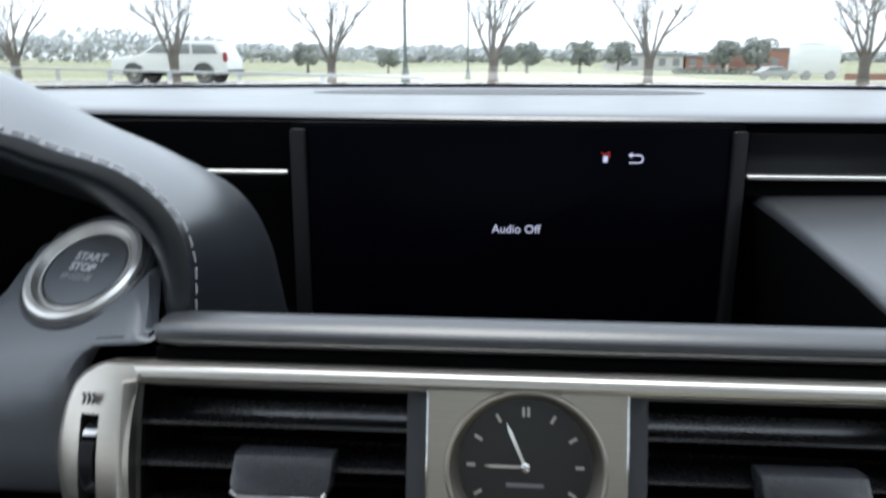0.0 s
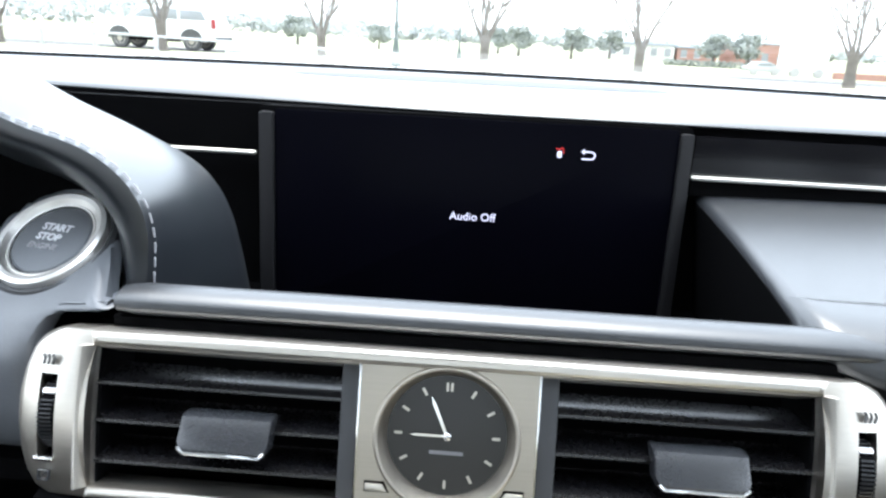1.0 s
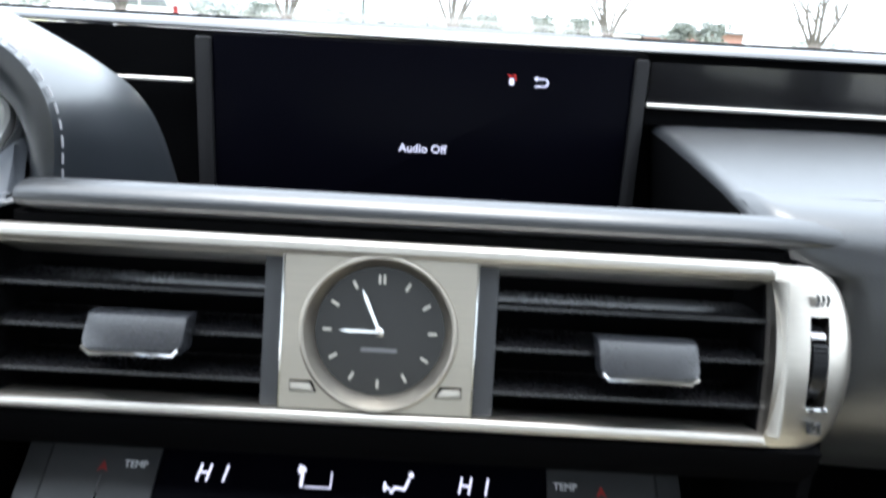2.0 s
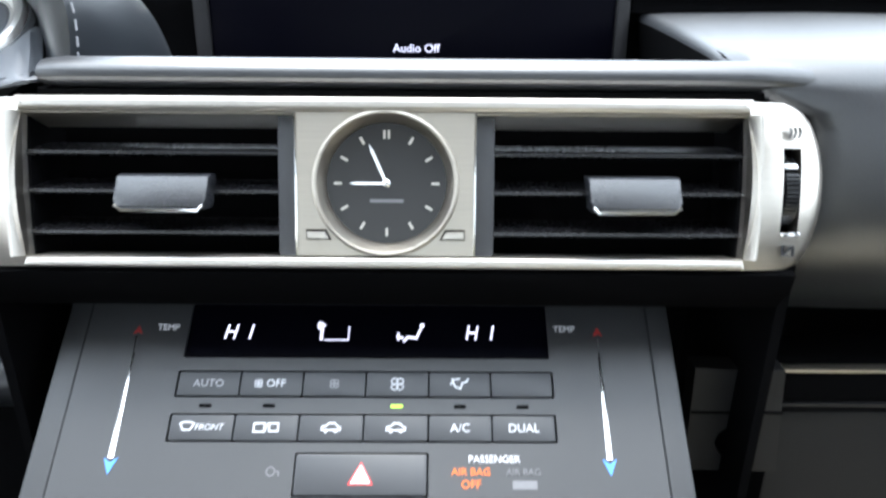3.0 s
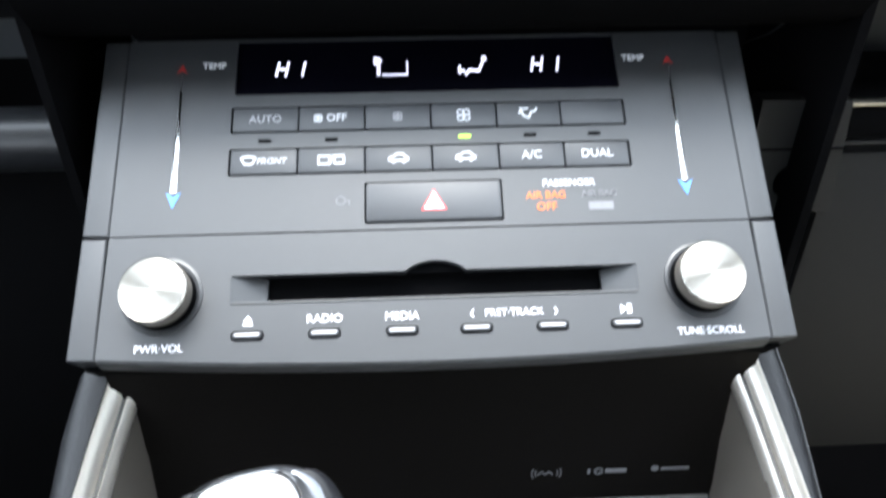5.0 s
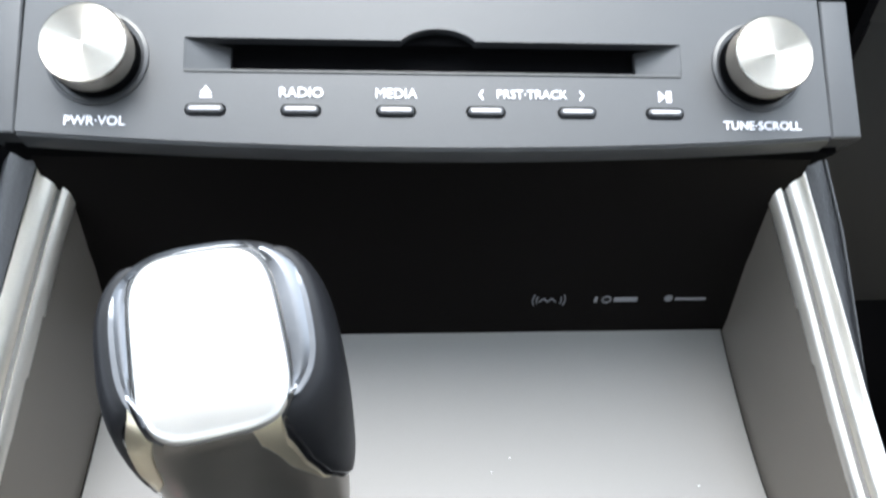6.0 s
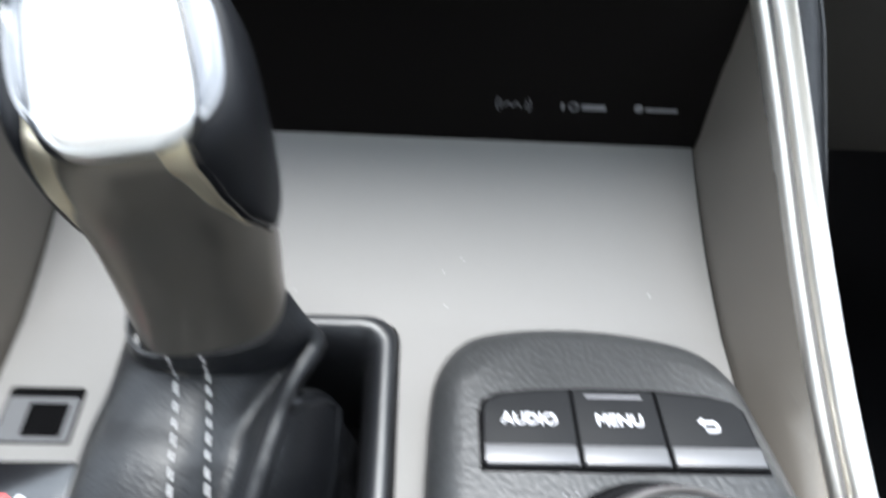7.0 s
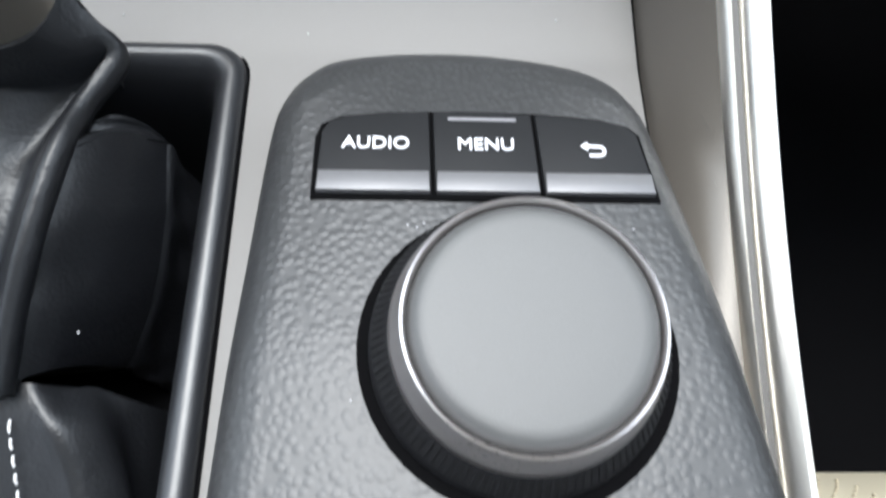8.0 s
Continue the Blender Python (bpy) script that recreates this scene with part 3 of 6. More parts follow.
lt = letters("STOP", 0.0034, at(MB, -0.001, 0.0002, 0.0016), bm=lt, bold=0.03)
part("lettering", lt, M_WHITE, sbt, "white START STOP lettering")
part("lettering", letters("ENGINE", 0.0028, at(MB, -0.001, -0.0046, 0.0016)), M_GREYP, sbt, "faint ENGINE lettering")

# ---- display ----
MD = frame_matrix((0.0, 0.432, 0.995), (0, 0.05, 1.0))
disp = thing("display_screen", (0.0, 0.432, 0.995), "wide black dashboard display reading Audio Off", "screen")
part("housing", prism(rect(-0.138, -0.075, 0.1395, 0.066, 0.004), -0.012, -0.002, MD, 0.001), M_BLACK, disp)
part("glass", prism(rect(-0.1275, -0.070, 0.1305, 0.064, 0.002), -0.003, 0.0, MD, 0.0006), M_GLASS, disp, "dark reflective screen glass")
for x0, x1 in ((-0.1375, -0.1278), (0.1308, 0.1392)):
    part("side_bar", prism(rect(x0, -0.072, x1, 0.062, 0.002), -0.004, 0.003, MD, 0.0012), M_DARK, disp, "dark grey upright side bar")
part("lettering", letters("Audio Off", 0.0052, at(MD, 0.0035, 0.0008, 0.0004)), M_LCD_SCREEN, disp, "lit white lettering Audio Off")
ic = stroke([(0.0715, 0.0475), (0.0765, 0.0475)] + arc(0.0765, 0.0452, 0.0023, 90, -90, 8) + [(0.0708, 0.0429)], 0.0008, MD, 0.0002, 0.0005)
ic = prism([(0.0700, 0.0475), (0.0722, 0.0492), (0.0722, 0.0458)], 0.0002, 0.0005, MD, bm=ic)
part("return_icon", ic, M_LCD_SCREEN, disp, "lit return arrow")
ic = prism(rect(0.0550, 0.0430, 0.0578, 0.0470, 0.0006), 0.0002, 0.0005, at(MD, 0, 0, 0))
part("phone_icon", ic, M_LCD_SCREEN, disp)
part("phone_mark", stroke([(0.0540, 0.0490), (0.0555, 0.0478), (0.0583, 0.0492), (0.0590, 0.0460)], 0.0005, MD, 0.0003, 0.0006), M_RED, disp, "small red mark")
for nm, x0, x1 in (("chrome_strip", -0.30, -0.1392), ("chrome_strip", 0.1398, 0.60)):
    bm = box(x0, 0.4300, 1.0288, x1, 0.434, 1.0316, bevel=0.0013, seg=4)
    single(nm, bm, M_RAIL, "thin bright chrome strip across the dash recess", "trim", "structure")
single("trim_recess_upper", box(0.141, 0.436, 1.0316, 0.60, 0.444, 1.056), M_PIANO, "gloss black dash inlay above the chrome strip", "trim", "structure")
single("trim_recess_lower", box(0.141, 0.434, 1.0185, 0.60, 0.444, 1.0288), M_BLACK, "black dash inlay under the chrome strip", "trim", "structure")

# ---- air vents ----
vent = thing("air_vent_unit", (0, 0.2015, 0.955), "pair of black slatted air vents in a brushed silver surround", "air vent")
half = [(0.0, 0.0335), (0.128, 0.0335), (0.1415, 0.0330), (0.1478, 0.0306), (0.1518, 0.0260), (0.1545, 0.0180), (0.1560, 0.0080), (0.1559, -0.0030), (0.1545, -0.0110), (0.1520, -0.0190), (0.1490, -0.0240), (0.1445, -0.0262), (0.0, -0.0262)]
outer = half + [(-x, y) for x, y in half[-2:0:-1]]
part("backing", prism(outer, -0.034, -0.028, MV), M_BLACK, vent)
part("upper_bar", prism([(-0.1265, 0.0282), (0.1265, 0.0282), (0.1275, 0.0335), (-0.1275, 0.0335)], -0.010, 0.0050, MV, 0.0034, 5), M_SILVER, vent, "bright brushed upper bar")
part("upper_lip", loft([[(x, 0.0290, 0.0006), (x, 0.0276, 0.0010), (x, 0.0262, -0.0030), (x, 0.0236, -0.0140), (x, 0.0290, -0.0140)] for x in (-0.1265, 0.1265)], True, True, None, MV), M_END, vent, "warm satin lip under the upper bar")
part("lower_bar", prism([(-0.1275, -0.0262), (0.1275, -0.0262), (0.1262, -0.0222), (-0.1262, -0.0222)], -0.012, 0.0040, MV, 0.0020, 4), M_SILVER, vent, "bright brushed lower bar")
for s in (-1, 1):
    endp = [(0.1262, 0.0335), (0.1415, 0.0330), (0.1478, 0.0306), (0.1518, 0.0260), (0.1545, 0.0180), (0.1560, 0.0080), (0.1559, -0.0030), (0.1545, -0.0110), (0.1520, -0.0190), (0.1490, -0.0240), (0.1445, -0.0262), (0.1262, -0.0262)]
    inner = [(0.1262, -0.0222), (0.1268, -0.012), (0.1272, 0.003), (0.1270, 0.016), (0.1262, 0.0282)]
    # a domed piece with the thumbwheel slot through it
    slot = (0.1384, -0.0134, 0.1453, 0.0170)
    b = bmesh.new()
    grid = []
    y_steps = [-0.0262, -0.0240, -0.0215, -0.0190, -0.0165, slot[1]] + list(np.linspace(slot[1], slot[3], 9)[1:]) + [0.0195, 0.0220, 0.0245, 0.0270, 0.0295, 0.0315, 0.0328, 0.0335]
    for y in y_steps:
        x_in = float(np.interp(y, [-0.0262] + [q[1] for q in inner] + [0.0335], [0.1262] + [q[0] for q in inner] + [0.1262]))
        x_out = float(np.interp(-y, [-q[1] for q in endp[:-1]], [q[0] for q in endp[:-1]]))
        k = min(1.0, max(0.0, (slot[1] - y) / 0.012, (y - slot[3]) / 0.014))
        s0 = slot[0] + (x_in + (x_out - x_in) * 0.45 - slot[0]) * k
        s1 = slot[2] + (x_in + (x_out - x_in) * 0.75 - slot[2]) * k
        xs_ = list(np.linspace(x_in, s0, 6)) + list(np.linspace(s0, s1, 4)[1:]) + list(np.linspace(s1, x_out, 6)[1:])
        row = []
        for x in xs_:
            edge_k = max(0.0, 1 - (x_out - x) / 0.0035)
            dome = 0.0058 - 7.0 * (x - 0.127) ** 2 - 0.0060 * max(0.0, (y - 0.002) / 0.0315) ** 2 - 0.0040 * max(0.0, (0.002 - y) / 0.0282) ** 2 - 0.0026 * edge_k ** 2
            row.append(b.verts.new((s * x, y, dome)))
        grid.append(row)
    for j in range(len(grid) - 1):
        for i in range(len(grid[0]) - 1):
            if 5 <= i < 8 and slot[1] - 1e-6 <= y_steps[j] < slot[3] - 1e-6:
                continue
            b.faces.new((grid[j][i], grid[j][i + 1], grid[j + 1][i + 1], grid[j + 1][i]))
    bmesh.ops.delete(b, geom=[v for v in b.verts if not v.link_faces], context="VERTS")
    r = bmesh.ops.extrude_face_region(b, geom=b.faces[:])
    for v in [v for v in r["geom"] if isinstance(v, bmesh.types.BMVert)]:
        v.co.z = -0.014
    b.transform(MV)
    part("end_piece", b, M_END, vent, "brushed silver end piece", 50)
    hs_ = np.linspace(-0.0222, 0.0282, 14)
    xi_ = [float(np.interp(h_, [q[1] for q in inner], [q[0] for q in inner])) for h_ in hs_]
    part("inner_flange", loft([[(s * (x_ - 0.0004), h_, -0.004), (s * (x_ + 0.0002), h_, 0.0030), (s * (x_ + 0.0026), h_, 0.0066), (s * (x_ + 0.0034), h_, 0.0066), (s * (x_ + 0.0040), h_, 0.0050), (s * (x_ + 0.0040), h_, -0.004)] for h_, x_ in zip(hs_, xi_)], True, True, None, MV), M_SILVER, vent, "bright bevelled inner flange", 50)
    part("wheel_slot", box(s * slot[0], slot[1], -0.012, s * slot[2], slot[3], -0.004, MV), M_BLACK, vent)
    wheel = lathe([(0.0130, -0.0030), (0.0142, -0.0022), (0.0142, 0.0022), (0.0130, 0.0030)], MV @ Matrix.Translation((s * 0.1419, 0.0018, -0.0092)) @ Matrix.Rotation(radians(90), 4, "Y"), 60)
    wh = part("thumbwheel", wheel, M_BLACK, vent, "ribbed black thumbwheel")
    rib = None
    for k in range(-9, 10):
        if k == 5:
            continue
        a = radians(k * 6)
        rib = box(-0.0024, -0.00035, 0.0138, 0.0024, 0.00035, 0.0147, MV @ Matrix.Translation((s * 0.1419, 0.0018, -0.0092)) @ Matrix.Rotation(-a, 4, "X"), 0, 1, rib)
    part("ribs", rib, M_SATIN, wh)
    part("wheel_mark", box(-0.0024, -0.0010, 0.0139, 0.0024, 0.0010, 0.0149, MV @ Matrix.Translation((s * 0.1419, 0.0018, -0.0092)) @ Matrix.Rotation(radians(-38), 4, "X"), 0.0003), M_WHITE, wh, "white wheel mark")
    part("slot_edge", box(s * slot[0], slot[1] - 0.0004, -0.002, s * slot[2], slot[1] + 0.0012, 0.0046, MV, 0.0003), M_CHROME, vent)
    ic = None
    for k in range(3):
        ic = stroke([(s * 0.1419 - 0.0018 + k * 0.0016, 0.0205), (s * 0.1419 - 0.0012 + k * 0.0016, 0.0225), (s * 0.1419 - 0.0018 + k * 0.0016, 0.0240)], 0.00028, MV, 0.0030, 0.0045, ic)
    part("airflow_mark", ic, M_KEY, vent)
    part("closed_mark", stroke([(s * 0.1416 - 0.0018, -0.0205), (s * 0.1416 + 0.0018, -0.0205), (s * 0.1416 + 0.0018, -0.0172), (s * 0.1416 - 0.0018, -0.0172), (s * 0.1416 - 0.0018, -0.0205), (s * 0.1416 + 0.0018, -0.0172)], 0.00028, MV, 0.0030, 0.0046), M_KEY, vent)
    # three slats and the upright fins behind them
    for h in (0.0148, 0.0012, -0.0134):
        tiltm = MV @ Matrix.Translation((0, h, -0.004)) @ Matrix.Rotation(radians(10), 4, "X")
        rows = []
        for x in np.linspace(0.0382, 0.1268, 9):
            rows.append([(s * x, 0.0010, 0.001), (s * x, 0.0004, 0.0028), (s * x, -0.0006, 0.0030), (s * x, -0.0016, 0.0018), (s * x, -0.0020, -0.010), (s * x, -0.0008, -0.0170), (s * x, 0.0006, -0.0170), (s * x, 0.0014, -0.008)])
        part("slat", loft(rows, True, True, None, tiltm), M_SLAT, vent)
    part("post", box(s * 0.0312, -0.0222, -0.014, s * 0.0382, 0.0284, -0.0005, MV, 0.0008), M_TRIM, vent, "dark grey upright beside the clock")
    part("inner_cheek", box(s * 0.1255, -0.0222, -0.026, s * 0.1272, 0.0284, -0.002, MV), M_BLACK, vent)
    cx = -0.0770 if s < 0 else 0.0867
    prof_t = [(0.0074, -0.004), (0.0072, 0.0020), (0.0062, 0.0046), (-0.0030, 0.0085), (-0.0056, 0.0092), (-0.0070, 0.0082), (-0.0072, 0.0050), (-0.0060, -0.003)]
    rows = []
    for x, k in ((-0.0160, 0.80), (-0.0157, 0.94), (-0.0145, 1.0), (0.0145, 1.0), (0.0157, 0.94), (0.0160, 0.80)):
        rows.append([(cx + x * (1.0 if y > -0.004 else 0.93), (y + 0.0006) * 0.86 * (0.9 + 0.1 * k), d * k if d > 0 else d) for y, d in prof_t])
    tab = part("tab", loft(rows, True, True, None, MV), M_TAB, vent, "satin black adjusting tab")
    edge = [(cx - 0.0160, -0.0004, 0.0064), (cx - 0.0152, -0.0038, 0.0090), (cx - 0.0130, -0.0059, 0.0082), (cx + 0.0130, -0.0059, 0.0082), (cx + 0.0152, -0.0038, 0.0090), (cx + 0.0160, -0.0004, 0.0064)]
    part("tab_edge", tube([MV @ Vector(p) for p in edge[1:-1]], 0.0007, 6), M_CHROME, tab, "bright lower edge")

# ---- analogue clock ----
clock = thing("clock", (0, 0.2015, 0.95), "round analogue clock in a square satin nickel plate", "clock")
CH = 0.0038
b = bmesh.new()
po = [b.verts.new((x, y, 0)) for x, y in rect(-0.0312, -0.0216, 0.0312, 0.0284, 0.0006, 1)]
pi_ = [b.verts.new((x, y, 0)) for x, y in circle(0, CH, 0.0246, 64)]
es = [b.edges.new((po[i], po[(i + 1) % len(po)])) for i in range(len(po))] + [b.edges.new((pi_[i], pi_[(i + 1) % 64])) for i in range(64)]
bmesh.ops.triangle_fill(b, edges=es, use_beauty=True)
r = bmesh.ops.extrude_face_region(b, geom=b.faces[:])
bmesh.ops.translate(b, verts=[v for v in r["geom"] if isinstance(v, bmesh.types.BMVert)], vec=(0, 0, -0.010))
b.transform(at(MV, 0, 0, 0.0028))
part("plate", b, M_PLATE, clock, "satin nickel face plate", 25)
for s in (-1, 1):
    part("plate_edge", box(s * 0.0308, -0.0216, -0.002, s * 0.0316, 0.0284, 0.0034, MV, 0.0003), M_CHROME, clock)
    key = [(s * 0.0195, -0.0156), (s * 0.0275, -0.0156), (s * 0.0275, -0.0130), (s * 0.0212, -0.0130)]
    part("set_key", prism(key, 0.001, 0.0040, MV, 0.0005), M_SILVER, clock, "small raised setting key")
    part("key_gap", prism([(s * 0.0190, -0.0160), (s * 0.0278, -0.0160), (s * 0.0278, -0.0123), (s * 0.0208, -0.0123)], 0.0, 0.0031, MV), M_BLACK, clock)
MC = at(MV, 0, CH, 0.0028)
part("bezel", lathe([(0.0248, -0.004), (0.0258, 0.0), (0.0255, 0.0010), (0.0247, 0.0013), (0.0240, 0.0010), (0.0230, -0.0010), (0.0219, -0.0036), (0.0214, -0.0060)], MC, 96, None, False), M_PLATE, clock, "satin nickel bezel ring")
part("dial", lathe([(0.0220, -0.0085), (0.0220, -0.0058), (0.0003, -0.0056)], MC, 64), M_DIAL, clock, "black dial")
for k in range(12):
    a = k * 30
    if k == 0:
        bmk = box(-0.0012, 0.0158, -0.0056, -0.0004, 0.0188, -0.0052, MC)
        bmk = box(0.0004, 0.0158, -0.0056, 0.0012, 0.0188, -0.0052, MC, bm=bmk)
    else:
        bmk = box(-0.00045, 0.0160, -0.0056, 0.00045, 0.0188, -0.0052, MC @ Matrix.Rotation(radians(-a), 4, "Z"))
    part("hour_mark", bmk, M_SILVER, clock)
part("nameplate", box(-0.0060, -0.0068, -0.0056, 0.0060, -0.0056, -0.0053, MC), M_DIMP, clock, "small pale bar on the dial")
for nm, ang, ln, wd in (("minute_hand", 24, 0.0154, 0.0005), ("hour_hand", 90, 0.0134, 0.0004)):
    hm = MC @ Matrix.Rotation(radians(ang), 4, "Z")
    part(nm, prism([(-wd, -0.0005), (wd, -0.0005), (wd * 1.2, ln * 0.8), (0, ln), (-wd * 1.2, ln * 0.8)], -0.0046 if nm[0] == "h" else -0.0042, -0.0043 if nm[0] == "h" else -0.0039, hm), M_CHROME, clock)
part("hand_cap", lathe([(0.0014, -0.0050), (0.0014, -0.0036), (0.0009, -0.0032), (0.0002, -0.0031)], MC, 20), M_CHROME, clock)


# ---- control stack: climate and audio panel ----
stack = thing("control_panel", (-0.0097, 0.16, 0.82), "dark grey sloping climate and audio control panel", "control panel")


def cut_plate(outline, holes, d0, d1, m):
    """A plate with openings that go through it."""
    bb = bmesh.new()
    edges = []
    for loop in [outline] + holes:
        vs = [bb.verts.new((x, y, d1)) for x, y in loop]
        edges += [bb.edges.new((vs[i], vs[(i + 1) % len(vs)])) for i in range(len(vs))]
    bmesh.ops.triangle_fill(bb, edges=edges, use_beauty=True)
    rr_ = bmesh.ops.extrude_face_region(bb, geom=bb.faces[:])
    bmesh.ops.translate(bb, verts=[v for v in rr_["geom"] if isinstance(v, bmesh.types.BMVert)], vec=(0, 0, d0 - d1))
    bb.transform(m)
    return bb


hole_a = rect(-0.0738, 0.0838, 0.0738, 0.0948, 0.0006, 1)
hole_b = rect(-0.0738, 0.0666, 0.0738, 0.0776, 0.0006, 1)
hole_h = rect(-0.0246, 0.0468, 0.0252, 0.0630, 0.0006, 1)
hole_d = rect(-0.0730, 0.1000, 0.0730, 0.1238, 0.0006, 1)
SPLIT = 0.0445
part("climate_plate", cut_plate([(-0.1132, SPLIT + 0.0003), (0.1132, SPLIT + 0.0003), (0.1138, 0.1246), (-0.1138, 0.1246)], [hole_a, hole_b, hole_h, hole_d], -0.004, 0.0, MS), M_PANEL, stack, "dark grey climate plate", 25)
notch = arc(0.0, 0.0250, 0.0125, 148, 32, 12, 0.0078)
slot_hole = [(-0.0702, 0.0196), (0.0702, 0.0196), (0.0702, 0.0292)] + notch[::-1] + [(-0.0702, 0.0292)]
pills = []
for x in (-0.0638, -0.0381, -0.0120, 0.0131, 0.0390, 0.0644):
    pills.append(rect(x - 0.0056, 0.0063, x + 0.0056, 0.0099, 0.0016, 3))
curve_bot = [(x, -0.0022 + 0.0040 * (x / 0.113) ** 2) for x in np.linspace(-0.1132, 0.1132, 25)]
part("audio_plate", cut_plate(curve_bot + [(0.1132, SPLIT - 0.0003), (-0.1132, SPLIT - 0.0003)], [slot_hole] + pills, -0.004, 0.0, MS), M_PANEL, stack, "dark grey audio plate", 25)
lip = [[(x, -0.0022 + 0.0040 * (x / 0.113) ** 2 + dy, dz) for dy, dz in ((0.0012, -0.0002), (-0.0008, -0.0012), (-0.0018, -0.0034), (-0.0022, -0.007), (0.004, -0.0085), (0.006, -0.004))] for x in np.linspace(-0.1132, 0.1132, 25)]
part("lower_lip", loft(lip, True, True, None, MS), M_PANEL, stack)
for s in (-1, 1):
    for y0, y1 in ((0.0012, SPLIT - 0.0003), (SPLIT + 0.0003, 0.1246)):
        poly = [(s * 0.1136, y0), (s * 0.1190, y0 + 0.0001), (s * 0.1228, y0 + 0.0004), (s * (0.1228 + 0.0006 * (y1 > 0.1)), y1), (s * 0.1142, y1)]
        part("edge_strip", prism(poly, -0.020, -0.0002, MS, 0.0012, 3), M_PANEL, stack, "dark grey side strip", 12)
part("body", box(-0.1200, -0.0005, -0.050, 0.1200, 0.1240, -0.0085, MS), M_BLACK, stack)
part("bottom_return", box(-0.1215, 0.002, -0.050, 0.1215, 0.006, -0.006, MS), M_PANEL, stack)
part("display_window", box(-0.0730, 0.1000, -0.006, 0.0730, 0.1238, -0.0012, MS), M_GLASS, stack, "gloss black climate display")


def seven(text, x, y, m, size, bm=None):
    """Slanted bar figures: H and I."""
    w, h = size * 0.58, size
    k = 0.16
    for ch in text:
        lines = [((0, 0), (0, h)), ((w, 0), (w, h)), ((0, h / 2), (w, h / 2))] if ch == "H" else [((w, 0), (w, h))]
        for (x0, y0), (x1, y1) in lines:
            bm = stroke([(x + x0 + k * y0, y + y0 + 0.0002), (x + x1 + k * y1, y + y1 - 0.0002)], size * 0.11, m, -0.0011, -0.0008, bm)
        x += w * 1.75
    return bm


part("figures", seven("HI", -0.0580, 0.1085, MS, 0.0062), M_LCD, stack, "lit figures HI")
part("figures", seven("HI", 0.0400, 0.1085, MS, 0.0062), M_LCD, stack, "lit figures HI")
ic = stroke([(-0.0190, 0.1145), (-0.0190, 0.1085)], 0.0011, MS, -0.0011, -0.0008)
ic = stroke([(-0.0175, 0.1082), (-0.0080, 0.1082), (-0.0080, 0.1140)], 0.0004, MS, -0.0011, -0.0008, ic)
for a in range(3):
    ic = stroke([(-0.0195 - 0.0012 * math.cos(a * 2.1), 0.1145 - 0.0012 * math.sin(a * 2.1)), (-0.0195, 0.1145), (-0.0195 + 0.0016 * math.cos(a * 2.1), 0.1145 + 0.0016 * math.sin(a * 2.1))], 0.0008, MS, -0.0011, -0.0008, ic)
part("fan_gauge", ic, M_LCD, stack, "lit fan speed mark")
ic = prism(circle(0.0218, 0.1146, 0.0010, 12), -0.0011, -0.0008, MS)
ic = stroke([(0.0212, 0.1130), (0.0196, 0.1092), (0.0160, 0.1096), (0.0146, 0.1078)], 0.0009, MS, -0.0011, -0.0008, ic)
ic = stroke([(0.0118, 0.1098), (0.0140, 0.1092)], 0.0008, MS, -0.0011, -0.0008, ic)
ic = stroke([(0.0122, 0.1112), (0.0122, 0.1084)], 0.0008, MS, -0.0011, -0.0008, ic)
part("airflow_figure", ic, M_LCD, stack, "lit airflow mark")
for x in (-0.0812, 0.0797):
    part("lettering", letters("TEMP", 0.0026, at(MS, x, 0.1128, 0.0002)), M_WHITE, stack, "grey TEMP lettering")


def icon_fan(x, y, r, m, bm=None, w=0.0005):
    for k in range(4):
        bm = stroke(arc(x + 0.55 * r * math.cos(k * 1.571 + 0.8), y + 0.55 * r * math.sin(k * 1.571 + 0.8), r * 0.48, 0, 360, 8), w, m, 0, 0.0002, bm)
    return bm


def icon_car(x, y, m, bm=None):
    bm = stroke([(x - 0.0036, y - 0.0008), (x - 0.0034, y + 0.0004), (x - 0.0018, y + 0.0008), (x - 0.0008, y + 0.0018), (x + 0.0014, y + 0.0018), (x + 0.0026, y + 0.0006), (x + 0.0036, y), (x + 0.0034, y - 0.0009), (x - 0.0036, y - 0.0008)], 0.0006, m, 0, 0.0002, bm)
    for k in (-0.0019, 0.0019):
        bm = prism(circle(x + k, y - 0.0011, 0.0008, 10), 0, 0.0002, m, bm=bm)
    return bm


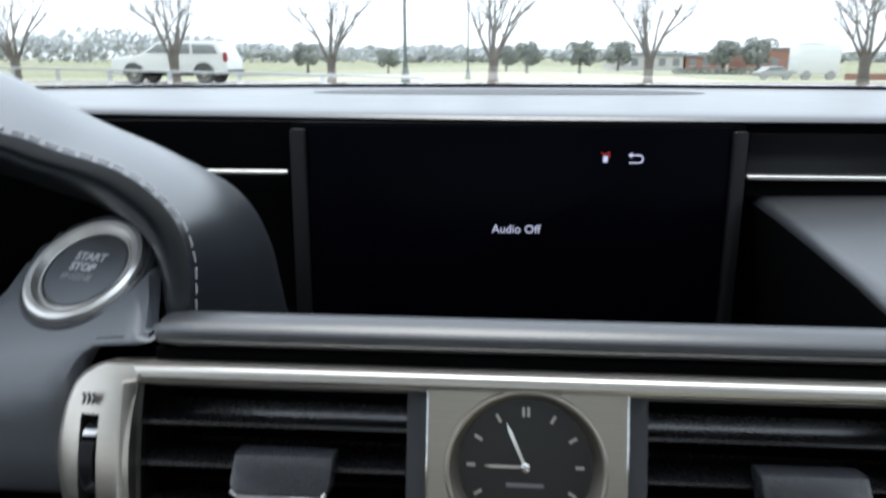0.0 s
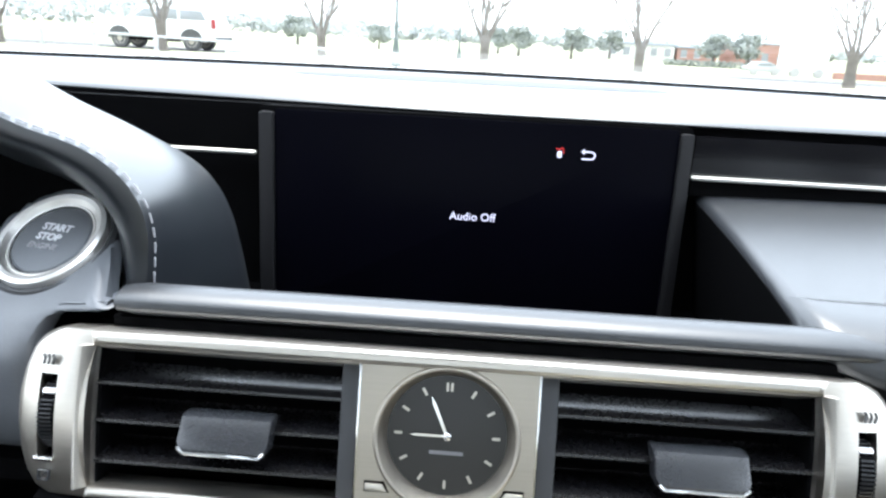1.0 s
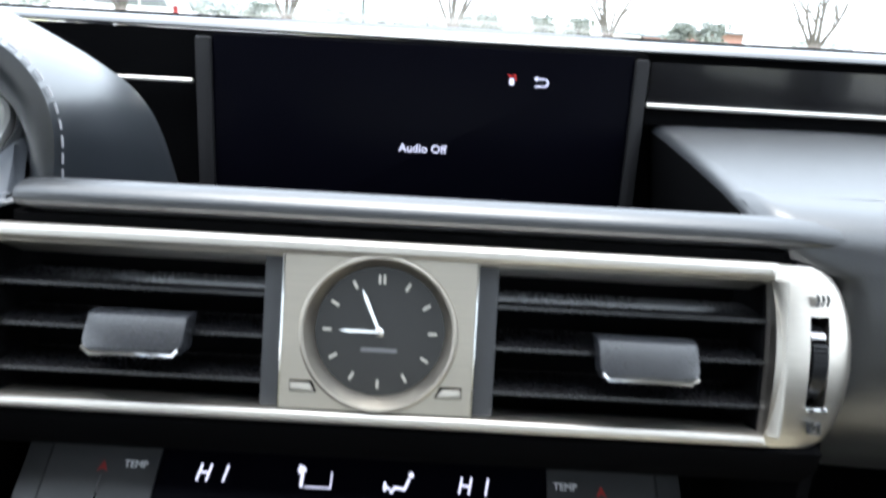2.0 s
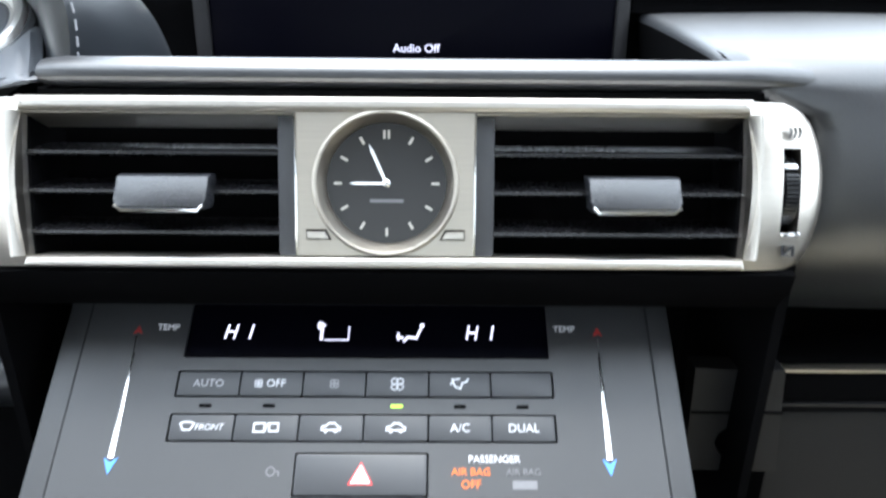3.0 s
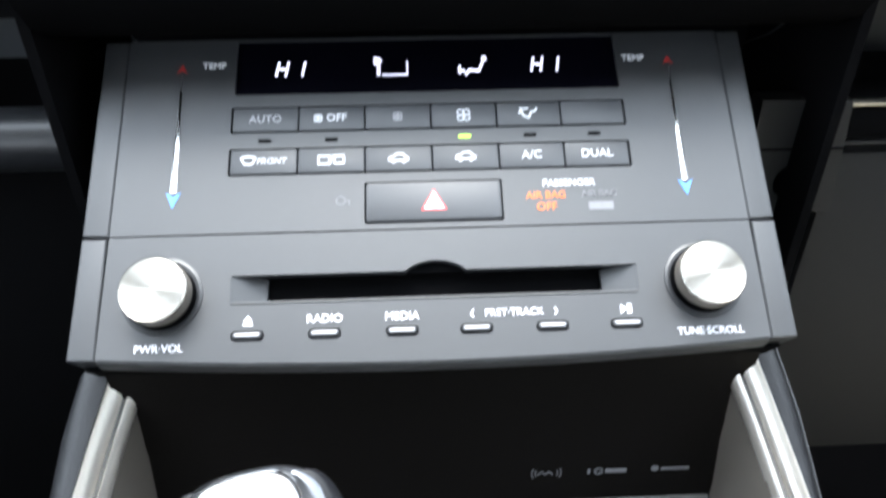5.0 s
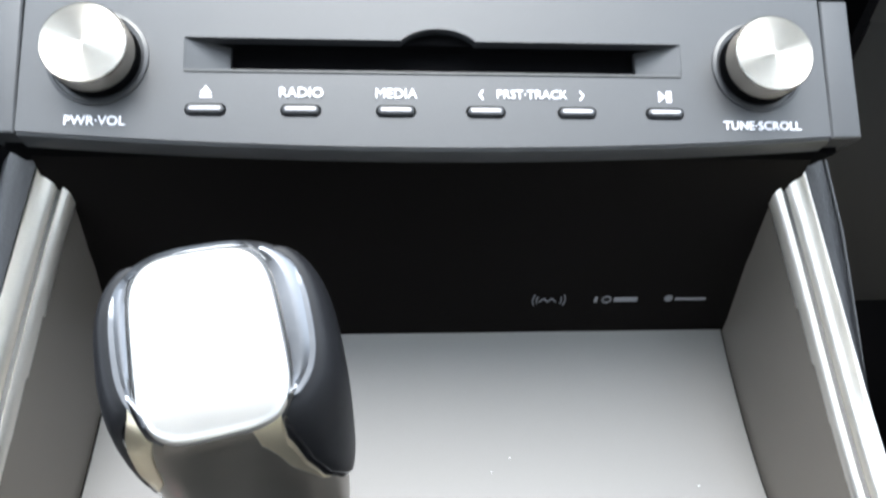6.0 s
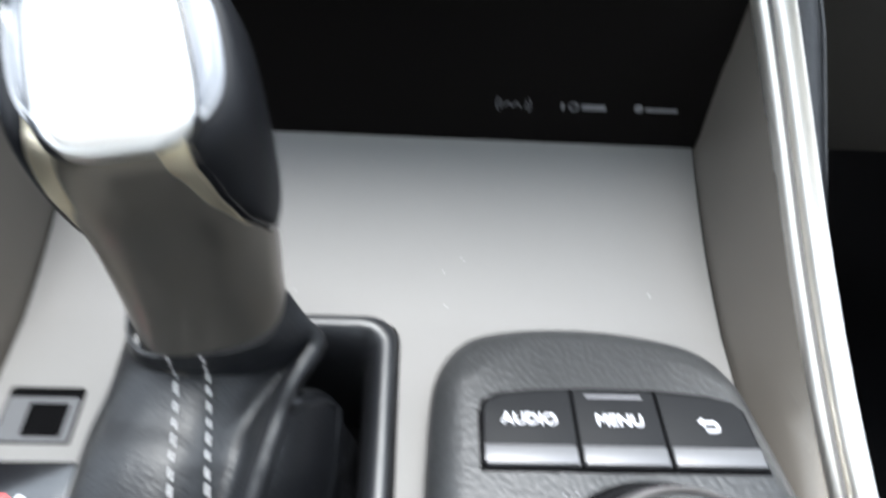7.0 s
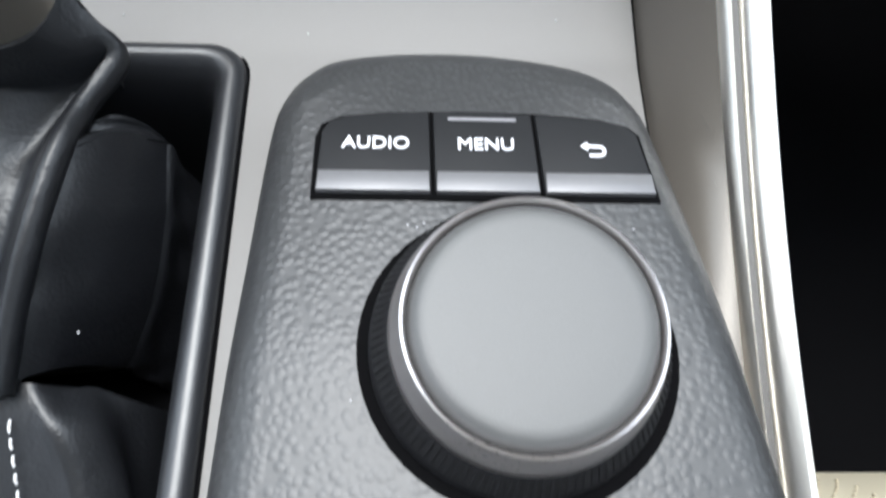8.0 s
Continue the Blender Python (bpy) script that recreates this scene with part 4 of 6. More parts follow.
# two rows of six keys
key_x = (-0.0732, -0.0488, -0.0243, 0.0003, 0.0249, 0.0491, 0.0732)
MK = at(MS, 0, 0, 0.00035)
for row, (y0, y1) in enumerate(((0.0844, 0.0942), (0.0672, 0.0770))):
    for k in range(6):
        b = prism(rect(key_x[k] + 0.00025, y0, key_x[k + 1] - 0.00025, y1, 0.0004, 1), -0.005, 0.0004, MS, 0.0005)
        kb = part("key", b, M_KEY, stack, "flat dark grey key")
        cx, cy = (key_x[k] + key_x[k + 1]) / 2, (y0 + y1) / 2
        mk = at(MS, cx, cy, 0.0005)
        if row == 0:
            if k == 0:
                part("lettering", letters("AUTO", 0.0030, mk), M_GREYP, kb, "grey AUTO lettering")
            elif k == 1:
                b2 = letters("OFF", 0.0030, at(MS, cx + 0.0018, cy, 0.0005))
                part("lettering", icon_fan(cx - 0.0050, cy, 0.0016, MK, b2), M_WHITE, kb, "white OFF lettering")
            elif k == 2:
                part("icon", icon_fan(cx, cy, 0.0018, MK), M_GREYP, kb)
            elif k == 3:
                part("icon", icon_fan(cx, cy, 0.0027, MK), M_WHITE, kb)
            elif k == 4:
                b2 = stroke([(cx - 0.0030, cy + 0.0022), (cx - 0.0018, cy - 0.0010), (cx + 0.0002, cy - 0.0018), (cx + 0.0010, cy + 0.0006), (cx + 0.0026, cy + 0.0010), (cx + 0.0032, cy + 0.0022)], 0.0007, MK, 0, 0.0002)
                part("icon", stroke([(cx - 0.0036, cy), (cx - 0.0022, cy + 0.0020), (cx, cy + 0.0022)], 0.0006, MK, 0, 0.0002, b2), M_WHITE, kb)
        else:
            if k == 0:
                b2 = letters("FRONT", 0.0023, at(MS, cx + 0.0028, cy, 0.0005), shear=0.2)
                b2 = stroke([(cx - 0.0082, cy + 0.0014), (cx - 0.0066, cy + 0.0020), (cx - 0.0044, cy + 0.0020), (cx - 0.0028, cy + 0.0014), (cx - 0.0042, cy - 0.0010), (cx - 0.0068, cy - 0.0010), (cx - 0.0082, cy + 0.0014)], 0.0006, MK, 0, 0.0002, b2)
                part("lettering", b2, M_WHITE, kb, "white FRONT lettering")
            elif k == 1:
                b2 = stroke(rect(cx - 0.0046, cy - 0.0016, cx - 0.0006, cy + 0.0016) + [(cx - 0.0046, cy - 0.0016)], 0.0006, MK, 0, 0.0002)
                b2 = stroke([(cx - 0.0004, cy - 0.0018), (cx + 0.0006, cy + 0.0018)], 0.0004, MK, 0, 0.0002, b2)
                part("icon", stroke(rect(cx + 0.0012, cy - 0.0014, cx + 0.0046, cy + 0.0016) + [(cx + 0.0012, cy - 0.0014)], 0.0006, MK, 0, 0.0002, b2), M_WHITE, kb)
            elif k in (2, 3):
                part("icon", icon_car(cx, cy, MK), M_WHITE, kb)
            else:
                part("lettering", letters("A/C" if k == 4 else "DUAL", 0.0032, mk), M_WHITE, kb, "white lettering")
    # small lamps between the rows
for k in range(6):
    if k == 2:
        continue
    cx = (key_x[k] + key_x[k + 1]) / 2
    part("indicator", prism(rect(cx - 0.0024, 0.0799, cx + 0.0024, 0.0812, 0.0004, 1), -0.001, 0.00035, MS), M_GREEN if k == 3 else M_BLACK, stack, "lit green indicator" if k == 3 else "unlit indicator")
hz = part("hazard_key", prism(rect(-0.0240, 0.0474, 0.0246, 0.0624, 0.0006, 1), -0.005, 0.0009, MS, 0.0009), M_KEY, stack, "wide dark grey hazard key")
part("triangle", prism([(-0.0044, 0.0512), (0.0050, 0.0512), (0.0003, 0.0594)], 0.0008, 0.00105, MS), M_RED, hz, "red-edged warning triangle")
part("triangle_face", prism([(-0.0034, 0.0517), (0.0040, 0.0517), (0.0003, 0.0584)], 0.0009, 0.0012, MS), M_WHITE, hz, "white triangle face")
part("lettering", letters("PASSENGER", 0.0026, at(MS, 0.0495, 0.0606, 0.0002)), M_WHITE, stack, "white PASSENGER lettering")
lt = letters("AIR BAG", 0.0027, at(MS, 0.0408, 0.0560, 0.0002))
part("lettering", letters("OFF", 0.0030, at(MS, 0.0408, 0.0515, 0.0002), bm=lt), M_ORANGE, stack, "lit orange AIR BAG OFF lettering")
lt = letters("AIR BAG", 0.0024, at(MS, 0.0602, 0.0560, 0.0002))
part("lettering", prism(rect(0.0560, 0.0500, 0.0650, 0.0530), 0, 0.0002, MS, bm=lt), M_DIMP, stack, "unlit AIR BAG lettering")
part("key_mark", stroke(arc(-0.0330, 0.0560, 0.0016, 0, 360, 8) + [(-0.0300, 0.0560), (-0.0300, 0.0545)], 0.0005, MS, 0, 0.0002), M_DIMP, stack)
for s in (-1, 1):
    rows = []
    for v in np.linspace(0, 1, 12):
        y = 0.0605 + v * 0.048
        w = 0.0009 * (1.15 - 0.75 * v)
        x = s * (0.0925 + 0.0006 * v)
        rows.append([(x - w, y, -0.0005), (x - w, y, 0.0005), (x, y, 0.0010), (x + w, y, 0.0005), (x + w, y, -0.0005)])
    sld = part("temperature_strip", loft(rows, True, True, None, MS), M_CHROME, stack, "slim tapered chrome temperature strip")
    part("cool_arrow", prism([(s * 0.0925 - 0.0026, 0.0608), (s * 0.0925, 0.0548), (s * 0.0925 + 0.0026, 0.0608), (s * 0.0925, 0.0590)], -0.0002, 0.0002, MS), M_BLUE, stack, "blue arrow")
    part("warm_arrow", prism([(s * 0.0932 - 0.0020, 0.1098), (s * 0.0932, 0.1138), (s * 0.0932 + 0.0020, 0.1098), (s * 0.0932, 0.1108)], -0.0002, 0.0002, MS), M_RED_DIM, stack, "red arrow")
# disc slot
part("slot_floor", box(-0.0705, 0.0190, -0.020, 0.0705, 0.0200, -0.0005, MS), M_TRIM, stack)
part("slot_edge", box(-0.0700, 0.0190, -0.001, 0.0700, 0.0197, 0.0004, MS, 0.0002), M_KNOBTOP, stack, "paler lower slot edge")
part("slot_roof", box(-0.0705, 0.0294, -0.020, 0.0705, 0.0330, -0.0035, MS), M_BLACK, stack)
for s in (-1, 1):
    part("slot_cheek", prism([(s * 0.0703, -0.0002), (s * 0.0590, -0.0065), (s * 0.0590, -0.012), (s * 0.0703, -0.012)], 0.0200, 0.0292, MS @ Matrix(((1, 0, 0, 0), (0, 0, 1, 0), (0, 1, 0, 0), (0, 0, 0, 1)))), M_PANEL, stack)
part("slot_back", box(-0.0600, 0.0195, -0.020, 0.0600, 0.0330, -0.0150, MS), M_BLACK, stack)
part("slot_shutter", box(-0.0590, 0.0226, -0.0148, 0.0590, 0.0268, -0.0120, MS, 0.0006), material("brown_black_felt", (0.035, 0.022, 0.018), 0.9, grain=0.5), stack, "dark felt slot shutter")
names = ("", "RADIO", "MEDIA", "", "", "")
for k, x in enumerate((-0.0638, -0.0381, -0.0120, 0.0131, 0.0390, 0.0644)):
    pl = part("pill_key", prism(rect(x - 0.0052, 0.0067, x + 0.0052, 0.0095, 0.0013, 3), -0.004, 0.0010, MS, 0.0008, 3), M_SATIN, stack, "small oblong black key")
    # The pale strip on each key is a painted highlight.
    part("key_highlight", prism(rect(x - 0.0043, 0.0077, x + 0.0043, 0.0088, 0.0005, 2), 0.0008, 0.00118, MS, 0.0003), M_GREYP, pl, "painted pale highlight on the key")
    if names[k]:
        part("lettering", letters(names[k], 0.0028, at(MS, x, 0.0131, 0.0002)), M_WHITE, stack, "white lettering")
lt = prism([(-0.0654, 0.0129), (-0.0622, 0.0129), (-0.0638, 0.0150)], 0, 0.0002, MS)
lt = prism(rect(-0.0654, 0.0116, -0.0622, 0.0122), 0, 0.0002, MS, bm=lt)
part("eject_mark", lt, M_WHITE, stack)
part("lettering", letters("PRST·TRACK", 0.0025, at(MS, 0.0262, 0.0132, 0.0002)), M_WHITE, stack, "white PRST TRACK lettering")
for x, d in ((0.0114, 0.0009), (0.0410, -0.0009)):
    part("track_arrow", stroke([(x + d, 0.0144), (x, 0.0132), (x + d, 0.0120)], 0.00045, MS, 0, 0.0002), M_WHITE, stack)
lt = prism([(0.0628, 0.0115), (0.0628, 0.0148), (0.0648, 0.01315)], 0, 0.0002, MS)
for x in (0.0651, 0.0660):
    lt = box(x, 0.0115, 0, x + 0.0006, 0.0148, 0.0002, MS, bm=lt)
part("play_mark", lt, M_WHITE, stack)
for s, txt in ((-1, "PWR·VOL"), (1, "TUNE·SCROLL")):
    mk = at(MS, s * 0.0930, 0.0226)
    kn = part("knob_collar", lathe([(0.0136, -0.001), (0.0136, 0.0005), (0.0126, 0.0008), (0.0124, 0.0002)], mk, 48), M_SATIN, stack)
    kb = part("volume_knob" if s < 0 else "tuning_knob", lathe([(0.0112, -0.002), (0.0112, 0.0085), (0.0111, 0.0090)], mk, 64), M_PLATE, stack, "turned aluminium knob")
    part("knob_skirt", lathe([(0.0115, 0.0), (0.0116, 0.0034), (0.0113, 0.0036)], mk, 64), M_BLACK, kb)
    grooves = [(0.0111, 0.0088), (0.0110, 0.0096)]
    for g_ in range(27):
        r_ = 0.0107 - g_ * 0.00039
        grooves += [(r_, 0.00985), (r_ - 0.000195, 0.00979)]
    part("knob_face", lathe(grooves + [(0.0001, 0.00985)], mk, 72), M_TURNED, kb, "turned aluminium knob face", 8)
    part("lettering", letters(txt, 0.0026 if s < 0 else 0.0025, at(MS, s * 0.0928, 0.0046, 0.0002)), M_WHITE, stack, "white lettering")
# ---- console tray ----
tray = thing("centre_console", (-0.0097, 0.0, 0.62), "open console tray with satin metal side rails", "centre console")
CX = -0.0097


def floor_z(y):
    """The tray rises towards the stack and lies flat nearer the seats."""
    return 0.7195 + 1.22 * max(0.0, y - 0.068) ** 1.5


def seam_x(y):
    return 0.1149 + 0.0026 * min(1.0, max(0.0, (0.14 - y) / 0.06))


def rail_pt(y):
    """The right rail: half width of its outer edge, its height there, and its breadth."""
    u = 0.1385 - y
    hw = 0.1186 + 0.0222 * (1 - math.exp(-max(u, -0.006) / 0.048))
    return hw, 0.8180 - 0.11 * (1 - math.exp(-u / 0.097)), 0.0081 + 0.0014 * min(1.0, max(0.0, u / 0.06))


ys = np.linspace(0.145, -0.26, 28)
FX0, FX1, FY0, FY1 = -0.0815, 0.0057, -0.1400, 0.0755   # outline of the gear lever frame, from the console's middle
b = bmesh.new()
y_rows = list(np.linspace(0.145, FY1 - 0.0035, 16)) + list(np.linspace(FY1 - 0.0035, FY0 + 0.0035, 8)[1:]) + [-0.26]
sheet_v = []
for y in y_rows:
    xs_ = (-seam_x(y) + 0.0008, -0.1, FX0 + 0.0035, -0.04, FX1 - 0.0035, 0.04, 0.08, seam_x(y) - 0.0008)
    sheet_v.append([b.verts.new((CX + x, y, floor_z(y))) for x in xs_])
for j in range(len(y_rows) - 1):
    for i in range(7):
        if not (2 <= i < 4 and 15 <= j < len(y_rows) - 2):
            b.faces.new((sheet_v[j][i], sheet_v[j][i + 1], sheet_v[j + 1][i + 1], sheet_v[j + 1][i]))
bmesh.ops.delete(b, geom=[v for v in b.verts if not v.link_faces], context="VERTS")
under = bmesh.ops.extrude_face_region(b, geom=b.faces[:])
bmesh.ops.translate(b, verts=[v for v in under["geom"] if isinstance(v, bmesh.types.BMVert)], vec=(0, 0, -0.006))
part("tray_floor", b, M_FLOOR, tray, "satin grey metallic tray floor")
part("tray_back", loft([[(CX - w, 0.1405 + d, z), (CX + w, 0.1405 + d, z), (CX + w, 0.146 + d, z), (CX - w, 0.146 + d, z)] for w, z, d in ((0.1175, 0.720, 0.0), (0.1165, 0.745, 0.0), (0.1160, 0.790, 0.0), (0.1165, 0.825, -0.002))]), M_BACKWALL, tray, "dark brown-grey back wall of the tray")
for s in (-1, 1):
    wall, outer_r, groove, inner_r, skirt, edge = [], [], [], [], [], []
    for y in ys:
        x, z, w = rail_pt(y)
        zf = floor_z(y)
        sx = seam_x(y)
        zi = z - 0.0070
        wall.append([(CX + s * sx, y, zf - 0.004), (CX + s * (sx * 0.5 + (x - w) * 0.5), y, (zf + zi) / 2), (CX + s * (x - w + 0.0002), y, zi - 0.0024), (CX + s * (x - w + 0.003), y, zi - 0.0024), (CX + s * (sx + 0.004), y, zf - 0.004)])
        for rows_, prof_r in ((outer_r, ((0.0, -0.0050), (-0.03, -0.0022), (0.05, -0.0006), (0.20, 0.0006), (0.42, 0.0004), (0.56, -0.0005), (0.60, -0.0050))), (groove, ((0.58, -0.0026), (0.80, -0.0026), (0.80, -0.007), (0.58, -0.007))), (inner_r, ((0.77, -0.0050), (0.77, -0.0010), (0.83, -0.0002), (0.93, -0.0006), (1.0, -0.0022), (0.99, -0.0060)))):
            rows_.append([(CX + s * (x - a * w), y, z - 0.0070 * a + h) for a, h in prof_r])
        wk = min(1.0, max(0.0, (y - 0.055) / 0.080))
        skirt.append([(CX + s * (x - 0.001 * (1 - wk) + a * wk), y, z + h - 0.002 * (1 - wk)) for a, h in ((-0.0002, -0.0025), (0.0040, -0.0030), (0.0085, -0.0045), (0.0115, -0.0080), (0.0120, -0.0200), (0.0130, -0.0900))])
        edge.append(Vector((CX + s * (x - 0.0015 * (1 - wk) + 0.0104 * wk), y, z - 0.0056 - 0.004 * (1 - wk))))
    part("side_wall", loft(wall), M_WALL, tray, "satin grey metallic side wall")
    part("outer_rail", loft(outer_r), M_RAIL, tray, "broad bright metal rail")
    part("rail_groove", loft(groove), M_FLOOR, tray)
    part("inner_rail", loft(inner_r), M_RAIL, tray, "narrow bright metal rail")
    part("leather_side", shell(skirt, 0.002), M_LEATHER, tray, "black leather console side")
    # Paler tube added to imitate the highlight along the leather's edge.
    part("leather_edge_highlight", tube(edge, 0.0005, 6), M_PANEL, tray)
    for y0, y1, f0, f1 in ((0.046, 0.040, 0.72, 0.84), (0.040, 0.037, 0.90, 0.86), (0.029, 0.0265, 0.80, 0.86), (0.052, 0.030, 0.50, 0.66)):
        ends = []
        for y, f in ((y0, f0), (y1, f1)):
            x, z, w = rail_pt(y)
            ends.append(Vector((CX + s * (seam_x(y) + (x - w - seam_x(y)) * f - 0.0003), y, floor_z(y) + (z - 0.0094 - floor_z(y)) * f)))
        if s > 0:
            part("scratch", tube(ends, 0.00007, 4), M_WALL, tray, "fine pale scratch")
    part("floor_seam", loft([[(CX + s * (seam_x(y) - 0.0008), y, floor_z(y) - 0.001), (CX + s * (seam_x(y) + 0.0002), y, floor_z(y) - 0.001), (CX + s * (seam_x(y) + 0.0002), y, floor_z(y) - 0.005), (CX + s * (seam_x(y) - 0.0008), y, floor_z(y) - 0.005)] for y in ys]), M_BLACK, tray)
# pale marks printed on the back wall
for x0, kind in ((0.0340, 0), (0.0595, 1), (0.0850, 2)):
    mw = Matrix(((1, 0, 0, x0 - 0.0), (0, 0, -1, 0.1404), (0, 1, 0, 0.7610), (0, 0, 0, 1)))
    if kind == 0:
        b = stroke([(-0.0035, -0.0008), (-0.002, 0.0008), (-0.0005, -0.0008), (0.001, 0.0008), (0.0025, -0.0008)], 0.0005, mw)
        for s in (-1, 1):
            b = stroke(arc(0, 0, s * 0.0060, -25, 25, 6), 0.0005, mw, bm=b)
            b = stroke(arc(0, 0, s * 0.0046, -20, 20, 6), 0.0005, mw, bm=b)
    elif kind == 1:
        b = stroke(arc(-0.0040, 0, 0.0016, 0, 360, 10), 0.0006, mw)
        b = box(-0.0085, -0.0013, 0, -0.0075, 0.0013, 0.0003, mw, bm=b)
        b = box(-0.0012, -0.0010, 0, 0.0075, 0.0010, 0.0003, mw, bm=b)
    else:
        b = prism(circle(-0.0062, 0.0004, 0.0016, 10), 0, 0.0003, mw)
        b = box(-0.0036, -0.0006, 0, 0.0080, 0.0006, 0.0003, mw, bm=b)
    part("printed_mark", b, M_DIMP, tray, "small pale printed mark")

# ---- shifter surround ----
surround = thing("shifter_surround", (-0.053, 0.02, 0.69), "raised black frame round the gear lever opening", "trim frame")


def ring_in(o):
    return rect(FX0 + o, FY0 + o, FX1 - o, FY1 - o, max(0.003, 0.010 - o * 0.5), 6)


part("frame", loft([[(x, y, h) for x, y in ring_in(o)] for o, h in ((0.0, -0.004), (0.0, 0.0016), (0.0008, 0.0032), (0.0022, 0.0043), (0.0040, 0.0046), (0.0058, 0.0038), (0.0076, 0.0012), (0.0092, -0.0040), (0.0108, -0.0120), (0.0125, -0.0600))], True, False, None, MF), M_FRAME, surround, "satin black frame", 60)
part("frame_gap", loft([[(x, y, h) for x, y in ring_in(o)] for o, h in ((-0.0009, -0.003), (-0.0009, 0.0004), (0.003, 0.0004), (0.003, -0.003))], True, False, None, MF), M_BLACK, surround)
part("well", prism(rect(FX0 + 0.004, FY0 + 0.004, FX1 - 0.004, FY1 - 0.004, 0.006, 4), -0.062, -0.058, MF), M_BLACK, surround)

# ---- gear lever ----
gear = thing("gear_lever", (-0.053, 0.045, 0.70), "satin silver gear lever with a stitched black leather boot", "gear lever")


def section(cx, cy, cz, a, b_, tilt, n=40, p=3.2):
    out = []
    for i in range(n):
        t = 2 * math.pi * i / n
        c, s_ = math.cos(t), math.sin(t)
        x = a * math.copysign(abs(c) ** (2 / p), c)
        y = b_ * math.copysign(abs(s_) ** (2 / p), s_)
        out.append((cx + x, cy + y * math.cos(radians(tilt)), cz + y * math.sin(radians(tilt))))
    return out


def head_section(cx, cy, cz, a, b_, tilt, yaw=14.0, n=64, p=2.9):
    m = Matrix.Translation((cx, cy, cz)) @ Matrix.Rotation(radians(yaw), 4, "Z") @ Matrix.Rotation(radians(tilt), 4, "X")
    out = []
    for i in range(n):
        t = 2 * math.pi * i / n
        c, s_ = math.cos(t), math.sin(t)
        out.append(m @ Vector((a * math.copysign(abs(c) ** (2 / p), c), b_ * math.copysign(abs(s_) ** (2 / p), s_), 0)))
    return out


head = [(-0.0545, 0.0540, 0.740, 0.0194, 0.0164, 0, 13), (-0.0545, 0.0548, 0.758, 0.0197, 0.0168, 3, 13), (-0.0548, 0.0578, 0.778, 0.0204, 0.0177, 8, 13), (-0.0556, 0.0605, 0.798, 0.0214, 0.0186, 15, 13), (-0.0566, 0.0605, 0.814, 0.0222, 0.0196, 22, 14), (-0.0574, 0.0605, 0.826, 0.0224, 0.0202, 28, 14), (-0.0578, 0.0602, 0.8325, 0.0216, 0.0198, 30, 14), (-0.0580, 0.0598, 0.8362, 0.0196, 0.0184, 31, 14), (-0.0580, 0.0596, 0.8374, 0.0176, 0.0168, 31, 14)]
hr = [list(c) for c in zip(*[spline(c, 6) for c in zip(*[head_section(*h) for h in head])])]
part("neck", loft(hr), M_NECK, gear, "satin silver lever head with its brown reflection painted in", 60)
nr = len(hr)


def head_at(u, ang, lift=0.0):
    """A point of the lever head: u runs from its foot to its top, ang round it, 0 at the passenger side."""
    f = min(max(u, 0.0), 1.0) * (nr - 1)
    i = min(int(f), nr - 2)
    t = ang % 360 / 360 * 64
    k = int(t) % 64
    ring = [Vector(hr[j][k]).lerp(Vector(hr[j][(k + 1) % 64]), t - int(t)) for j in (i, i + 1)]
    c = sum((Vector(q) for q in hr[i]), Vector()) / 64
    q = ring[0].lerp(ring[1], f - i)
    return q + (q - c).normalized() * lift


MT = Matrix.Translation((-0.0580, 0.0596, 0.8374)) @ Matrix.Rotation(radians(14), 4, "Z") @ Matrix.Rotation(radians(31), 4, "X")


def plate_ring(a, b0, b1, z, n=64, p=4.0):
    """A squarish ring on the lever's top face, b0 towards the windscreen and b1 towards the cabin."""
    out = []
    for i in range(n):
        t = 2 * math.pi * i / n
        c, s_ = math.cos(t), math.sin(t)
        y = math.copysign(abs(s_) ** (2 / p), s_)
        w = a * (1.0 - 0.05 * y)
        out.append(MT @ Vector((w * math.copysign(abs(c) ** (2 / p), c) - 0.0012, y * (b0 if y > 0 else b1), z - 0.0006 * max(0.0, (-y * b1 - 0.0145) / 0.0059) if y < 0 else z)))
    return out


part("top_plate", loft([plate_ring(0.0142 + o, 0.0168 + o, 0.0204 + o, z) for o, z in ((0.0, -0.002), (0.0, 0.0009), (-0.0006, 0.0016), (-0.002, 0.0019), (-0.008, 0.0022), (-0.0135, 0.0023))]), M_TOPPLATE, gear, "bright satin top plate", 50)
part("plate_gap", loft([plate_ring(0.0148, 0.0174, 0.0182, z) for z in (-0.002, 0.0004)]), M_GRAPHITE, gear)
# satin rim round the back of the top face; it narrows to a strip over the two side panels
rim_rows = []
rim_in = plate_ring(0.0149, 0.0175, 0.0183, 0.0004, 720)
for ang in np.linspace(-62, 242, 120):
    fade = min(1.0, (ang + 62) / 12, (242 - ang) / 12)
    inn_ = rim_in[int(round(ang % 360 * 2)) % 720]
    edge_ = head_at(1.0, ang)
    over = min(1.0, max(0.0, (abs(ang - 90) - 50) / 25))
    u_ = 0.84 + 0.10 * over
    rim_rows.append([head_at(u_, ang, -0.0003), head_at(u_ + 0.03 - 0.02 * over, ang, 0.0009 * fade), head_at(0.93 + 0.03 * over, ang, 0.0012 * fade), head_at(0.975, ang, 0.0012 * fade), edge_ + Vector((0, 0, 0.0009 * fade)), edge_.lerp(inn_, 0.5) + Vector((0, 0, 0.0006 * fade)), inn_, inn_ + Vector((0, 0, -0.003))])
part("top_rim", shell(rim_rows, 0.0008), M_RIM, gear, "satin graphite rim round the top plate", 60)
